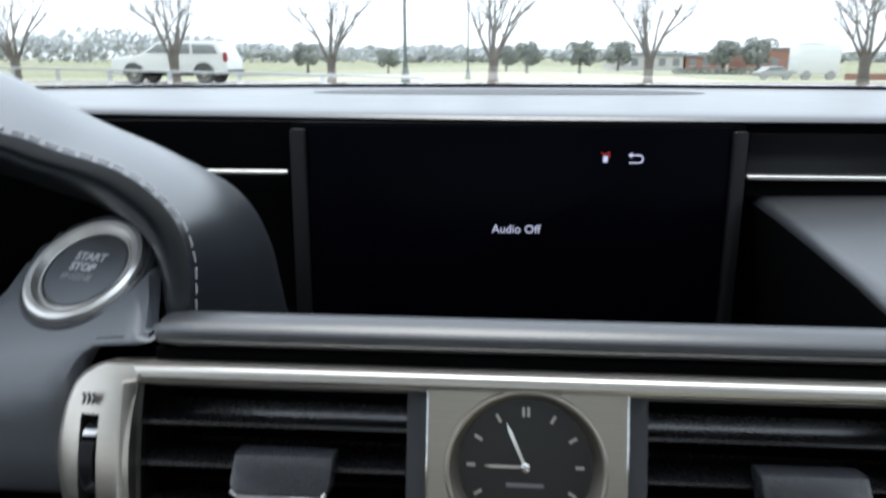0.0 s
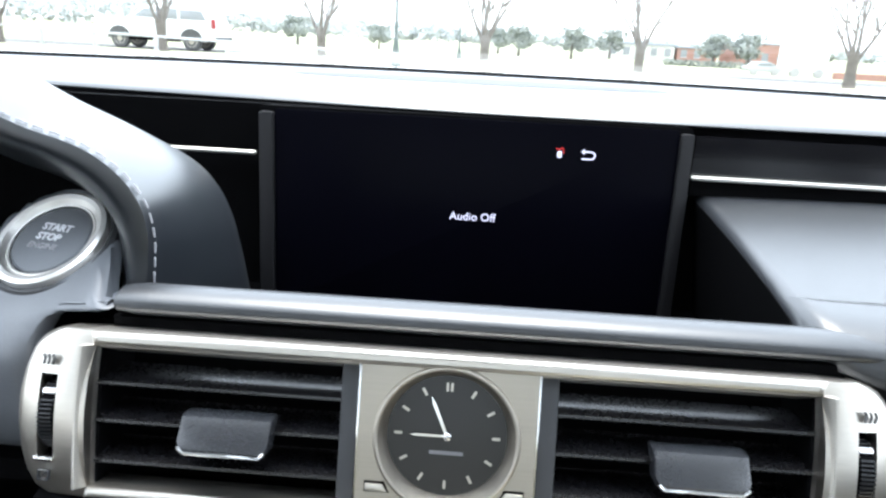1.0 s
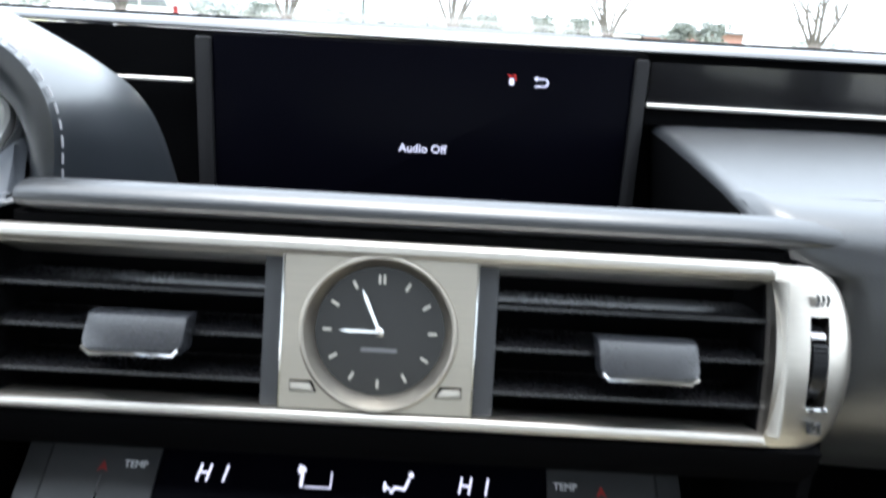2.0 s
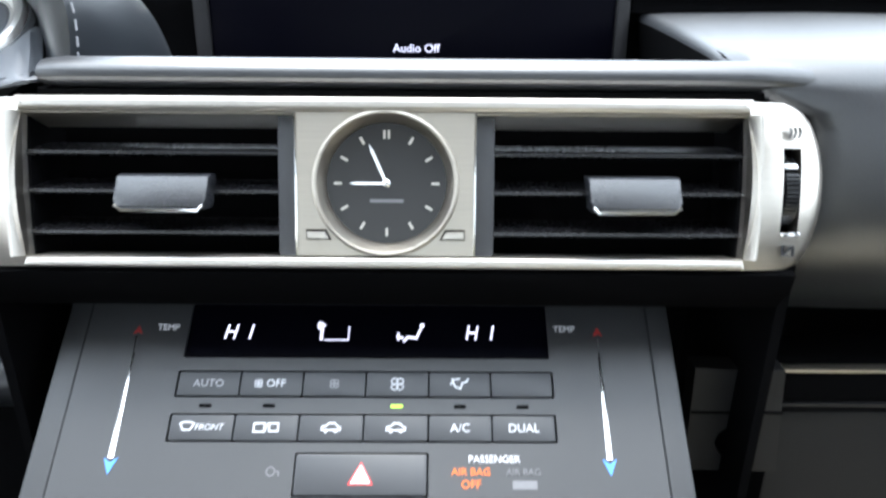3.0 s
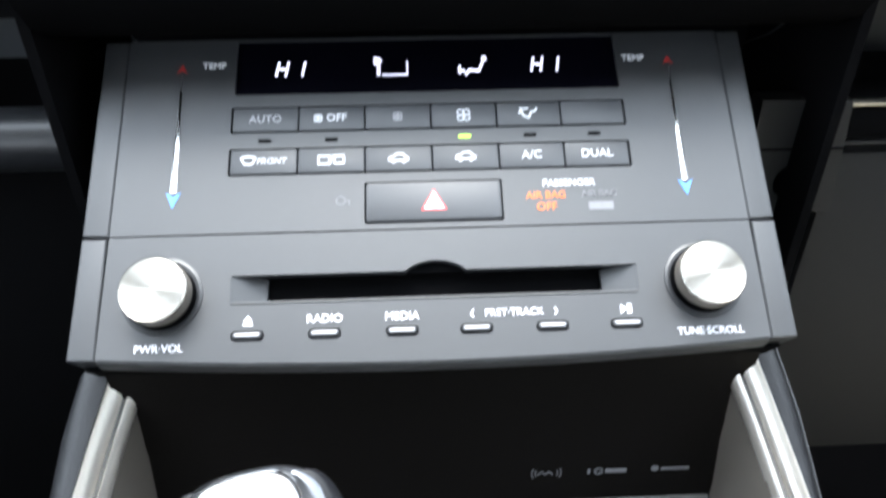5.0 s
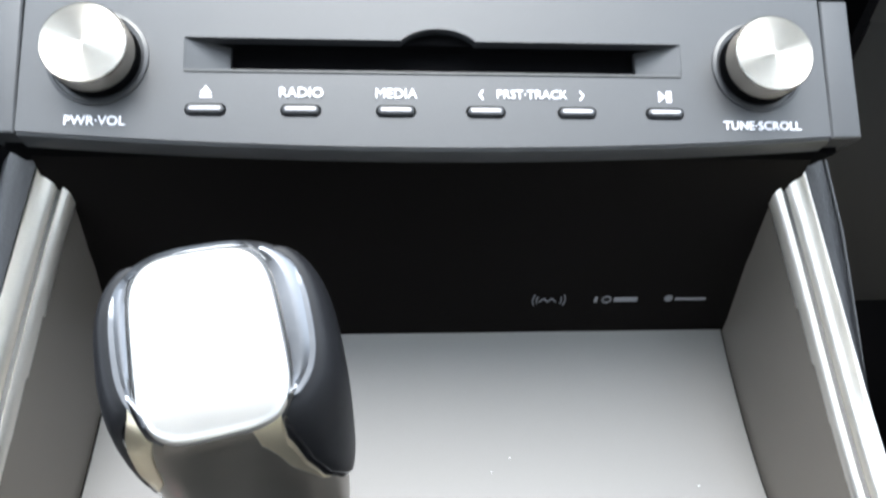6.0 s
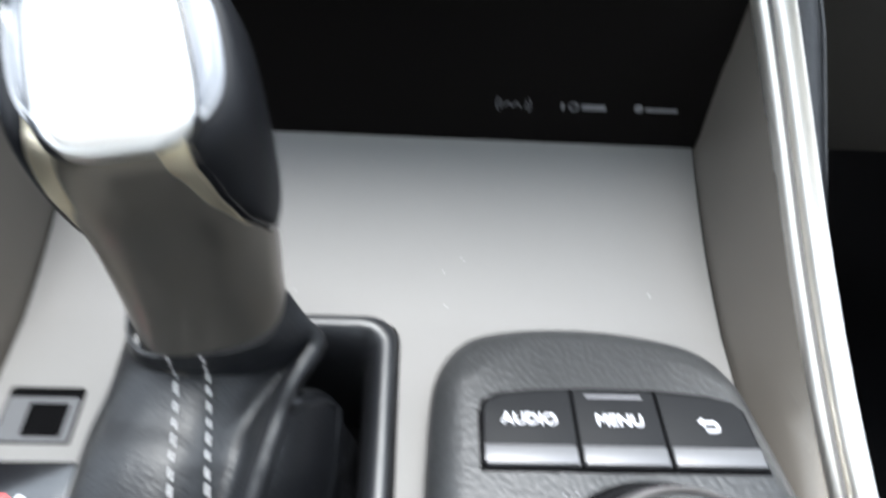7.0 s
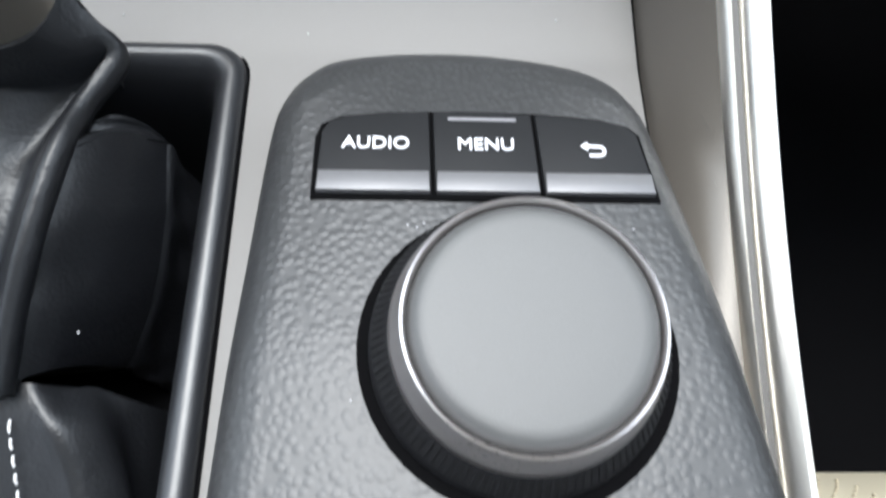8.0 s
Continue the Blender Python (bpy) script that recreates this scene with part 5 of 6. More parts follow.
# each side: a soft panel with a gloss black edge, and a chamfer with its gold glint painted in between it and the front
# face
US = (0.30, 0.333, 0.36, 0.44, 0.54, 0.69, 0.80, 0.90, 1.00)
FRONT = {1: (-4, -14, -30, -53, -65, -71, -70, -66, -60), -1: (-4, -8, -14, -25, -31, -34, -34, -32, -24)}
INNER = {1: (-40, -48, -54, -64, -74, -83, -84, -85, -84), -1: (-20, -26, -34, -46, -51, -53, -55, -56, -56)}
for s in (-1, 1):
    for nm, u0, u1, lift, grow, mt, lb in (("panel_edge", 0.300, 0.950, 0.0013, 5.0, M_PIANO, "gloss black panel edge"), ("side_panel", 0.333, 0.965, 0.0024, 0.0, M_SIDEPAD, "dark graphite side panel")):
        rows = []
        for u in np.linspace(u0, u1, 34):
            k = (u - u0) / (u1 - u0)
            fr = float(np.interp(u, US, FRONT[s])) - grow * min(1.0, 2.2 * (1 - k))
            bk = 12 + 50 * min(1.0, k * 1.8) ** 0.6 + grow
            row = []
            for ang in np.linspace(fr, bk, 26):
                ed = min(1.0, 9 * (ang - fr) / (bk - fr), 6 * (bk - ang) / (bk - fr), 12 * k + 0.02, 10 * (1 - k) + 0.2)
                row.append(head_at(u, ang if s > 0 else 180 - ang, lift * math.sin(0.5 * math.pi * ed) - 0.0004))
            rows.append(row if s > 0 else row[::-1])
        part(nm, shell(rows[::-1], 0.0012), mt, gear, lb, 60)
    rows = []
    for u in np.linspace(0.42, 0.985, 26):
        fr, inn_ = float(np.interp(u, US, FRONT[s])) - 3, float(np.interp(u, US, INNER[s]))
        fin = min(1.0, (u - 0.42) * 8)
        row = [head_at(u, (a_ if s > 0 else 180 - a_), lf) for a_, lf in ((fr + 4, -0.0006), (fr, 0.0012 * fin), (fr + (inn_ - fr) * 0.5 * fin, 0.0009 * fin), (fr + (inn_ - fr) * fin, 0.0003), (fr + (inn_ - fr) * fin - 2, -0.0006))]
        rows.append(row if s < 0 else row[::-1])
    part("chamfer", shell(rows[::-1], 0.0006), M_LEVERTRIM, gear, "satin chamfer with a painted gold glint", 25)


def ease(curve, n):
    """n + 1 even steps along a smooth run through the points."""
    pts = spline(curve, 10)
    return [pts[round(i * (len(pts) - 1) / n)] for i in range(n + 1)]


def sheet(rows, bm, seg=4):
    """A skin through rows of control points, smoothed both ways."""
    dense = [spline(r_, seg) for r_ in rows]
    cols = [spline(c_, seg) for c_ in zip(*dense)]
    return shell([list(r_) for r_ in zip(*cols)], 0.0012, bm)


# the leather skirt runs from the lever's neck over the front to a rolled ridge on its passenger side
N = 9
neckline = [Vector(q) for q in ((-0.0347, 0.0560, 0.7618), (-0.0375, 0.0445, 0.7610), (-0.0470, 0.0398, 0.7602), (-0.0580, 0.0384, 0.7598), (-0.0680, 0.0388, 0.7594), (-0.0735, 0.0440, 0.7592), (-0.0750, 0.0540, 0.7600))]
ridge_all = [Vector(q) for q in ((-0.0269, 0.0498, 0.7477), (-0.0330, 0.0367, 0.7462), (-0.0349, 0.0231, 0.7480), (-0.0390, 0.0053, 0.7430), (-0.0432, -0.0095, 0.7350), (-0.0466, -0.0240, 0.7265))]
front_p = []
for i, r_ in enumerate(ridge_all):
    k = 1 - i / 7
    row = [r_ + Vector((0.0010, 0.0010, -0.0040)), r_ + Vector((0.0016, 0.0004, -0.0012)), r_ + Vector((0.0, 0.0, 0.0006))]
    for u, dy, dz in ((0.05, -0.0006, -0.0030), (0.20, -0.0070, -0.0050), (0.42, -0.0120, 0.0006), (0.60, -0.0125, 0.0014), (0.80, -0.0100, 0.0), (0.94, -0.0020, -0.0040), (1.0, 0.0100, -0.0130)):
        x = r_.x + (-0.083 - 0.002 * i - r_.x) * u
        row.append(Vector((x, r_.y + dy * k, r_.z + dz - (0.0045 * min(1.0, i / 2) if u >= 0.2 else 0.0) + 0.0008 * noise.noise((u * 5, i * 1.3, 2.0)))))
    front_p.append(row)
top_row_n = [neckline[0] + Vector((-0.0012, 0.0010, -0.0010)), neckline[0] + Vector((0.0, 0.0005, 0.0))] + neckline + [neckline[-1] + Vector((0.0008, 0.006, 0.0))]
mid_row = [p.lerp(q, 0.5) + Vector((0.0, -0.0003, 0.0)) for p, q in zip(top_row_n, front_p[0])]
front_rows = [top_row_n, mid_row] + front_p
boot_bm = sheet(front_rows, None)
# the back half of the collar
collar = []
for kx, kz in ((0.0, 0.0), (0.5, -0.0070), (1.0, -0.0140), (1.2, -0.0350)):
    collar.append([Vector((-0.0550 + (0.0196 + 0.0016 * kx) * math.cos(t), 0.0540 + (0.0172 + 0.003 * kx) * math.sin(t), 0.7606 + kz)) for t in np.linspace(0.12, math.pi - 0.1, 9)])
boot_bm = sheet(collar, boot_bm)
# side panel between the ridge and its own outer edge
ridge = ease([tuple(q) for q in ridge_all[2:]], N)
outer_e = ease([(-0.0213, 0.0417, 0.7230), (-0.0218, 0.0300, 0.7165), (-0.0235, 0.0162, 0.7080), (-0.0285, 0.0011, 0.6980), (-0.0340, -0.0090, 0.6920)], N)
side, tuck = [], []
for i, (r_, e_) in enumerate(zip(ridge, outer_e)):
    s_ = i / N
    wd = e_ - r_
    row = [r_ + Vector((-0.0010, 0.0, -0.0040))]
    for u, h in ((0.06, -0.0016), (0.20, -0.0014), (0.34, -0.0010), (0.52, -0.0004), (0.70, 0.0), (0.86, 0.0), (1.0, 0.0)):
        p = r_ + wd * u
        p.z = r_.z + (e_.z - r_.z) * u ** 2.2 + h
        p += Vector((noise.noise((u * 3, s_ * 5, 1.0)), noise.noise((u * 3, s_ * 5, 7.0)), noise.noise((u * 4, s_ * 6, 3.0)))) * 0.0006
        row.append(p)
    side.append(row)
    wr = 0.0011 * math.sin(i * 2.6)
    tuck.append([e_ + Vector((-0.001, 0, -0.0002)), e_ + Vector((0.0010, 0.0005, -0.0022)), e_ + Vector((0.0008 + wr, 0, -0.0105)), e_ + Vector((0.0026 - wr, 0, -0.0180)), e_ + Vector((0.0040 + wr, 0, -0.0250)), e_ + Vector((0.0060, 0, -0.0400))])
lip_n = len(side[0]) - 1
lip = [side[0]]
lip.append([p + Vector((0.0, 0.0075 * (1 - k / lip_n) + 0.0022 * math.sin(math.pi * k / lip_n), -0.0060 * (1 - k / lip_n) - 0.0034 * math.sin(math.pi * k / lip_n))) for k, p in enumerate(side[0])])
lip.append([p + Vector((0.0015 * (1 - k / lip_n), 0.0150 * (1 - k / lip_n) + 0.0006, -0.0095 * (1 - k / lip_n))) for k, p in enumerate(side[0])])
lip.append([p + Vector((-0.001, 0.0165 * (1 - k / lip_n) + 0.0016, -0.0095 * (1 - k / lip_n) - 0.0060)) for k, p in enumerate(side[0])])
lip.append([p + Vector((-0.003, 0.0165 * (1 - k / lip_n) + 0.0010, -0.0095 * (1 - k / lip_n) - 0.0280)) for k, p in enumerate(side[0])])
boot_bm = sheet(side, boot_bm)
boot_bm = sheet(lip[::-1], boot_bm)
boot_bm = sheet(tuck, boot_bm, 3)
# lower fold, from the crease towards the seat
low = []
for y in np.linspace(-0.0205, -0.095, 10):
    k = -0.0205 - y
    z = 0.7245 - 0.50 * k
    xl, xr = -0.0430 + 0.55 * max(0.0, k - 0.004) * math.exp(-k * 14), -0.0375 + 0.60 * k * math.exp(-k * 14)
    pin = math.exp(-(k / 0.0035) ** 2)
    low.append([Vector((-0.098, y, z - 0.030)), Vector((-0.085, y, z - 0.008)), Vector((-0.068, y, z - 0.002)), Vector((-0.052, y, z - 0.0012 - 0.001 * pin)), Vector((xl, y, z - 0.0020 * pin)), Vector(((xl + xr) / 2, y, z + 0.0008 - 0.0050 * pin)), Vector((xr, y, z - 0.0014 - 0.0070 * pin)), Vector((xr + 0.0046, y + 0.002, z - 0.0085 - 0.006 * pin)), Vector((-0.0270, y, z - 0.0200)), Vector((-0.0225, y, z - 0.0290)), Vector((-0.0175, y, z - 0.0520))])
boot_bm = sheet(low, boot_bm)
part("boot", boot_bm, M_LEATHER, gear, "creased black leather boot", 50)


def along(rows, x0):
    """The line in which a skin through these rows is met at this x."""
    dense = [spline(r_, 4) for r_ in rows]
    out = []
    for r_ in zip(*[spline(c_, 4) for c_ in zip(*dense)]):
        xs = [q.x for q in r_]
        order = sorted(range(len(xs)), key=lambda k: xs[k])
        xs = [xs[k] for k in order]
        out.append(Vector((x0, float(np.interp(x0, xs, [r_[k].y for k in order])), float(np.interp(x0, xs, [r_[k].z for k in order])))) + Vector((0, -0.0010, 0.0011)))
    return out


for x0 in (-0.0537, -0.0622):
    st = None
    path = [q for q in along(front_rows, x0) if q.y > -0.026]
    path += [q for q in along(low, x0) if q.y < -0.028]
    for q in path:
        q.x += 0.13 * max(0.0, 0.036 - q.y)
    acc, last, on = 0.0, path[0], None
    path = spline(path, 3)
    for p in path[1:]:
        acc += (p - last).length
        last = p
        if on is None and acc > 0.0013:
            on, acc = p, 0.0
        elif on is not None and acc > 0.0019:
            st = tube([on, (on + p) / 2 + Vector((0, -0.0003, 0.0003)), p], 0.00032, 6, st)
            on, acc = None, 0.0
    part("stitching", st, M_THREAD, gear, "row of pale stitching")

# ---- small lever release cover and position panel on the tray ----
lock = thing("lever_release_slot", (-0.120, 0.05, 0.695), "small square black release slot in the tray floor", "slot")
part("recess", prism(rect(-0.1115, 0.0295, -0.0890, 0.0475, 0.0012, 2), -0.001, 0.0003, MF), M_BLACK, lock)
part("rim", cut_plate(rect(-0.1108, 0.0300, -0.0897, 0.0440, 0.0008, 2), [rect(-0.1040, 0.0315, -0.0922, 0.0422, 0.0006, 2)], 0.0001, 0.0007, MF), M_TRIM, lock, "grey inner rim")
part("hole", prism(rect(-0.1050, 0.0305, -0.0912, 0.0432, 0.001, 2), -0.001, 0.0005, MF), M_BLACK, lock)
posn = thing("position_panel", (-0.120, 0.02, 0.68), "gloss black gear position panel with pale markings", "panel")
part("panel", prism(rect(-0.1140, -0.070, -0.0832, 0.0240, 0.0025, 4), -0.001, 0.0016, MF, 0.0008), M_PIANO, posn)
part("mark", prism(rect(-0.1050, 0.0105, -0.0995, 0.0142, 0.0005, 2), 0.0015, 0.0018, MF), M_RED, posn, "lit red position mark")
for y in (0.0125, 0.0015, -0.0095):
    part("mark", prism(circle(-0.0960, y, 0.0014, 16), 0.0015, 0.0018, MF), M_WHITE, posn)

# ---- remote controller pod ----
pod = thing("controller_pod", (0.06, -0.02, 0.69), "raised black grained pod with three keys and a dial", "controller")


def pod_z(y):
    return 0.7425 - 0.10 * (y - 0.02) if y > -0.02 else 0.7465 + 0.02 * (-0.02 - y)


base = spline([(0.0010, -0.150, 0), (0.0035, -0.0466, 0), (0.0055, 0.0023, 0), (0.0072, 0.0380, 0), (0.0095, 0.0510, 0), (0.0140, 0.0595, 0), (0.0210, 0.0650, 0), (0.0350, 0.0685, 0), (0.0530, 0.0695, 0), (0.0700, 0.0678, 0), (0.0860, 0.0635, 0), (0.0945, 0.0575, 0), (0.0992, 0.0495, 0), (0.1022, 0.0380, 0), (0.1085, 0.000, 0), (0.1140, -0.0444, 0), (0.1300, -0.150, 0)], 5)
cxp, cyp = 0.058, -0.03
rings = []
for inset, dz in ((-0.0010, -0.055), (-0.0008, -0.0120), (0.0000, -0.0085), (0.0014, -0.0052), (0.0036, -0.0024), (0.0064, -0.0007), (0.0096, 0.0)):
    ring = []
    for i, p in enumerate(base):
        d = base[min(i + 1, len(base) - 1)] - base[max(i - 1, 0)]
        nrm = Vector((d.y, -d.x, 0)).normalized()
        q = p + nrm * inset
        ring.append((q.x, q.y, pod_z(q.y) + dz - 0.0040 * max(0.0, (q.y - 0.044) / 0.020)))
    rings.append(ring)
inner = [Vector(p) for p in rings[-1]]
dial_c = Vector((0.0628, -0.0191))
b = loft(rings, True, False)
# the top face, with the round well for the dial left open
tb = bmesh.new()
vo = [tb.verts.new(p) for p in inner]
well = [tb.verts.new((x, y, pod_z(y))) for x, y in circle(dial_c.x, dial_c.y, 0.0320, 56)]
es = [tb.edges.new((vo[i], vo[(i + 1) % len(vo)])) for i in range(len(vo))] + [tb.edges.new((well[i], well[(i + 1) % 56])) for i in range(56)]
bmesh.ops.triangle_fill(tb, edges=es, use_beauty=True)
b = merge(b, tb)
bmesh.ops.remove_doubles(b, verts=b.verts[:], dist=0.00005)
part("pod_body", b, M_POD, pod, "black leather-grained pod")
part("well", loft([[(x, y, pod_z(y) + h) for x, y in circle(dial_c.x, dial_c.y, r_, 56)] for r_, h in ((0.0322, -0.0001), (0.0312, -0.0012), (0.0306, -0.0030), (0.0304, -0.012))], True, True), M_BLACK, pod)
MPK = frame_matrix((0.0, 0.028, pod_z(0.028)), (0, 1, -0.10))
part("key_well", prism([(0.0193, -0.0130), (0.0975, -0.0130), (0.0955, 0.0060), (0.0930, 0.0088), (0.0860, 0.0108), (0.0700, 0.0122), (0.0530, 0.0125), (0.0360, 0.0118), (0.0250, 0.0104), (0.0205, 0.0080), (0.0193, 0.0040)], -0.003, 0.0006, MPK), M_BLACK, pod)
keys = (("AUDIO", [(0.0202, -0.0112), (0.0459, -0.0112), (0.0456, 0.0113), (0.0360, 0.0108), (0.0262, 0.0096), (0.0222, 0.0078), (0.0208, 0.0050)]),
        ("MENU", [(0.0467, -0.0112), (0.0704, -0.0112), (0.0698, 0.0110), (0.0580, 0.0115), (0.0464, 0.0114)]),
        ("", [(0.0712, -0.0112), (0.0966, -0.0112), (0.0945, 0.0055), (0.0922, 0.0080), (0.0858, 0.0098), (0.0706, 0.0110)]))
for txt, poly in keys:
    kb = part("key", prism(poly, -0.002, 0.0018, MPK, 0.0006, 2), M_BLACKKEY, pod, "satin black key")
    x0, x1 = poly[0][0], poly[1][0]
    part("key_front", prism([(x0 + 0.0003, -0.0116), (x1 - 0.0003, -0.0116), (x1 - 0.0005, -0.0062), (x0 + 0.0005, -0.0062)], 0.0, 0.0021, MPK, 0.0004), M_KEYFRONT, kb, "pale grey key front edge")
    cx = (x0 + x1) / 2
    if txt:
        part("lettering", letters(txt, 0.0034, at(MPK, cx + (0.0003 if txt[0] == "A" else 0.0), 0.0014, 0.0019)), M_WHITE, kb, "white lettering " + txt)
    else:
        ic = stroke([(0.0822, 0.0015), (0.0848, 0.0015)] + arc(0.0848, 0.0002, 0.0013, 90, -90, 8) + [(0.0827, -0.0011)], 0.0007, MPK, 0.0017, 0.0020)
        part("return_icon", prism([(0.0806, 0.0015), (0.0823, 0.0027), (0.0823, 0.0003)], 0.0017, 0.0020, MPK, bm=ic), M_WHITE, kb)
    if txt == "MENU":
        part("menu_bar", prism(rect(0.0500, 0.0086, 0.0660, 0.0094), 0.0017, 0.0020, MPK), M_DIMP, kb)
dz0 = 0.7475
dtilt = Matrix.Translation((dial_c.x, dial_c.y, dz0)) @ Matrix.Rotation(radians(2.0), 4, "X")
dial = part("dial", lathe([(0.0299, -0.010), (0.0297, 0.0), (0.0288, 0.0035), (0.0268, 0.0075), (0.0249, 0.0115), (0.0238, 0.0155)], dtilt, 72), M_DARK, pod, "black rotary dial")
rb = None
for k in range(112):
    w_ = 0.00042
    rb = loft([[(r0, -w_, z_), (r0, w_, z_), (r0 + 0.0004, w_ * 0.5, z_), (r0 + 0.0004, -w_ * 0.5, z_)] for r0, z_ in ((0.0286, 0.0036), (0.0272, 0.0066), (0.0250, 0.0104))], True, True, rb, dtilt @ Matrix.Rotation(2 * math.pi * k / 112, 4, "Z"))
tagged(part("knurling", rb, M_DARK, dial, "fine ribbed grip"), kind="stuff")
part("chrome_ring", lathe([(0.0226, 0.0150), (0.0227, 0.0172), (0.0231, 0.0178), (0.0236, 0.0176), (0.0240, 0.0164), (0.0246, 0.0146), (0.0253, 0.0120), (0.0258, 0.0098), (0.0256, 0.0090)], dtilt, 96, None, False), M_RING, dial, "bright chrome ring")
part("dial_cap", lathe([(0.0226, 0.0140), (0.0224, 0.0158), (0.0219, 0.0170), (0.0211, 0.0178), (0.0200, 0.0182), (0.0185, 0.0183), (0.0120, 0.0183), (0.0005, 0.0183)], dtilt, 96), M_KNOBTOP, dial, "grey rubberised dial cap")

# ---- passenger seat, glovebox and side bracket ----
seat = thing("passenger_seat", (0.35, -0.2, 0.35), "cream perforated leather passenger seat cushion", "seat")
sr = []
for y in np.linspace(-0.012, -0.55, 20):
    e = max(0.0, 1 - ((y + 0.06) / 0.05) ** 2) if y > -0.06 else 1.0
    k = math.sqrt(max(0.02, e))
    sr.append([(x, y, 0.42 + (z - 0.42) * k) for x, z in ((0.195, 0.40), (0.188, 0.52), (0.196, 0.575), (0.215, 0.596), (0.245, 0.598), (0.30, 0.580), (0.36, 0.570), (0.66, 0.570), (0.70, 0.50), (0.70, 0.40))])
part("cushion", loft(sr), M_CREAM, seat, "cream leather cushion")
db = None
for i in range(11):
    for j in range(12):
        x, y = 0.201 + i * 0.0044, -0.020 - j * 0.0044 - (0.0022 if i % 2 else 0)
        e = max(0.0, 1 - ((y + 0.06) / 0.05) ** 2) if y > -0.06 else 1.0
        z = 0.42 + (float(np.interp(x, (0.196, 0.215, 0.245, 0.30), (0.575, 0.596, 0.598, 0.580))) - 0.42) * math.sqrt(max(0.02, e))
        db = prism(circle(x, y, 0.0005, 6), z - 0.002, z + 0.0002, bm=db)
tagged(part("perforation", db, M_SEATDOT, seat), kind="stuff")
glove = thing("glovebox", (0.35, 0.24, 0.75), "black glovebox with a bright upper strip", "glovebox")
part("lid", box(0.174, 0.232, 0.66, 0.62, 0.26, 0.858, bevel=0.005), M_SHADE, glove, "black grained lid")
part("upper_inlay", box(0.170, 0.228, 0.866, 0.62, 0.26, 0.883, bevel=0.002), M_BLACK, glove, "dull black inlay")
part("strip", box(0.168, 0.2265, 0.8820, 0.62, 0.232, 0.8833, bevel=0.0006), M_PLATE, glove, "thin bright metal strip")
part("lower_strip", box(0.168, 0.2275, 0.8635, 0.62, 0.232, 0.8652, bevel=0.0006), M_DARK, glove)
brk = thing("side_bracket", (0.148, 0.22, 0.82), "dark plastic side block with a round hole", "bracket")
hole = circle(0.1503, 0.8500, 0.0085, 24)
MX = Matrix(((1, 0, 0, 0), (0, 0, -1, 0.220), (0, 1, 0, 0), (0, 0, 0, 1)))
part("block", cut_plate([(0.1300, 0.8350), (0.1720, 0.8340), (0.1665, 0.8870), (0.1280, 0.8880)], [hole], -0.010, 0.0, MX), M_SHADE, brk)
part("hole_back", box(0.135, 0.229, 0.836, 0.168, 0.235, 0.88), M_BLACK, brk)
part("joint", box(0.1290, 0.2192, 0.8655, 0.1690, 0.221, 0.8662), M_BLACK, brk)
# a few specks of dust
dust = None
rng_d = random.Random(4)
for _ in range(26):
    y = rng_d.uniform(-0.03, 0.12)
    x = rng_d.choice((-1, 1)) * rng_d.uniform(0.02, 0.105)
    dust = box(CX + x, y, floor_z(y) + 0.0001, CX + x + rng_d.uniform(0.0002, 0.0006), y + rng_d.uniform(0.0002, 0.0005), floor_z(y) + 0.0003, bm=dust)
for x, y in ((0.0405, 0.0085), (0.0425, 0.0078), (0.044, 0.0090), (0.051, -0.026), (0.09, 0.008), (0.03, -0.03)):
    dust = box(x, y, pod_z(y), x + 0.0004, y + 0.0003, pod_z(y) + 0.0004, bm=dust)
tagged(single("dust", dust, M_GREYP, "scattered pale specks of dust in the tray", "dust"), kind="stuff")


# ---- outside: ground ----
M_GROUND = material("dry_winter_grass_and_lot", (0.34, 0.34, 0.22), 0.95, vary=0.25, vary_size=0.25, grain_size=3.0)
M_LOT = material("pale_concrete_lot", (0.42, 0.41, 0.39), 0.9, vary=0.12, vary_size=0.4, grain_size=6.0)


def ground_z(y):
    return float(np.interp(y, (-100, 35, 60, 90, 130, 200), (0, 0, -0.62, -0.75, -1.05, -1.1)))


gx = (-1800, -300, -100, -40, 0, 40, 100, 300, 1800)
single("ground", loft([[(x, y, ground_z(y)) for x in gx] for y in (-80, 0, 33, 36, 48, 60, 90, 130, 200, 600, 2600)], False, False), M_GROUND, "pale dry grass field with a dip beyond the trees", "ground", "structure")
single("pavement", loft([[(-70, y, z), (70, y, z), (70, y, 0.01), (-70, y, 0.01)] for y, z in ((-30, 0.02), (20.0, 0.02))]), M_LOT, "pale concrete car park surface", "pavement", "structure")
single("road", loft([[(-120, y, z), (120, y, z), (120, y, 0.002), (-120, y, 0.002)] for y, z in ((30.2, 0.006), (34.6, 0.006))]), material("grey_asphalt_road", (0.16, 0.155, 0.15), 0.9, vary=0.15, vary_size=0.5, grain_size=8), "grey road behind the row of trees", "road", "structure")

# ---- bare winter trees ----
M_BARK = material("grey_brown_bark", (0.16, 0.14, 0.125), 0.9, grain=0.6, grain_size=20, vary=0.3, vary_size=3.0)


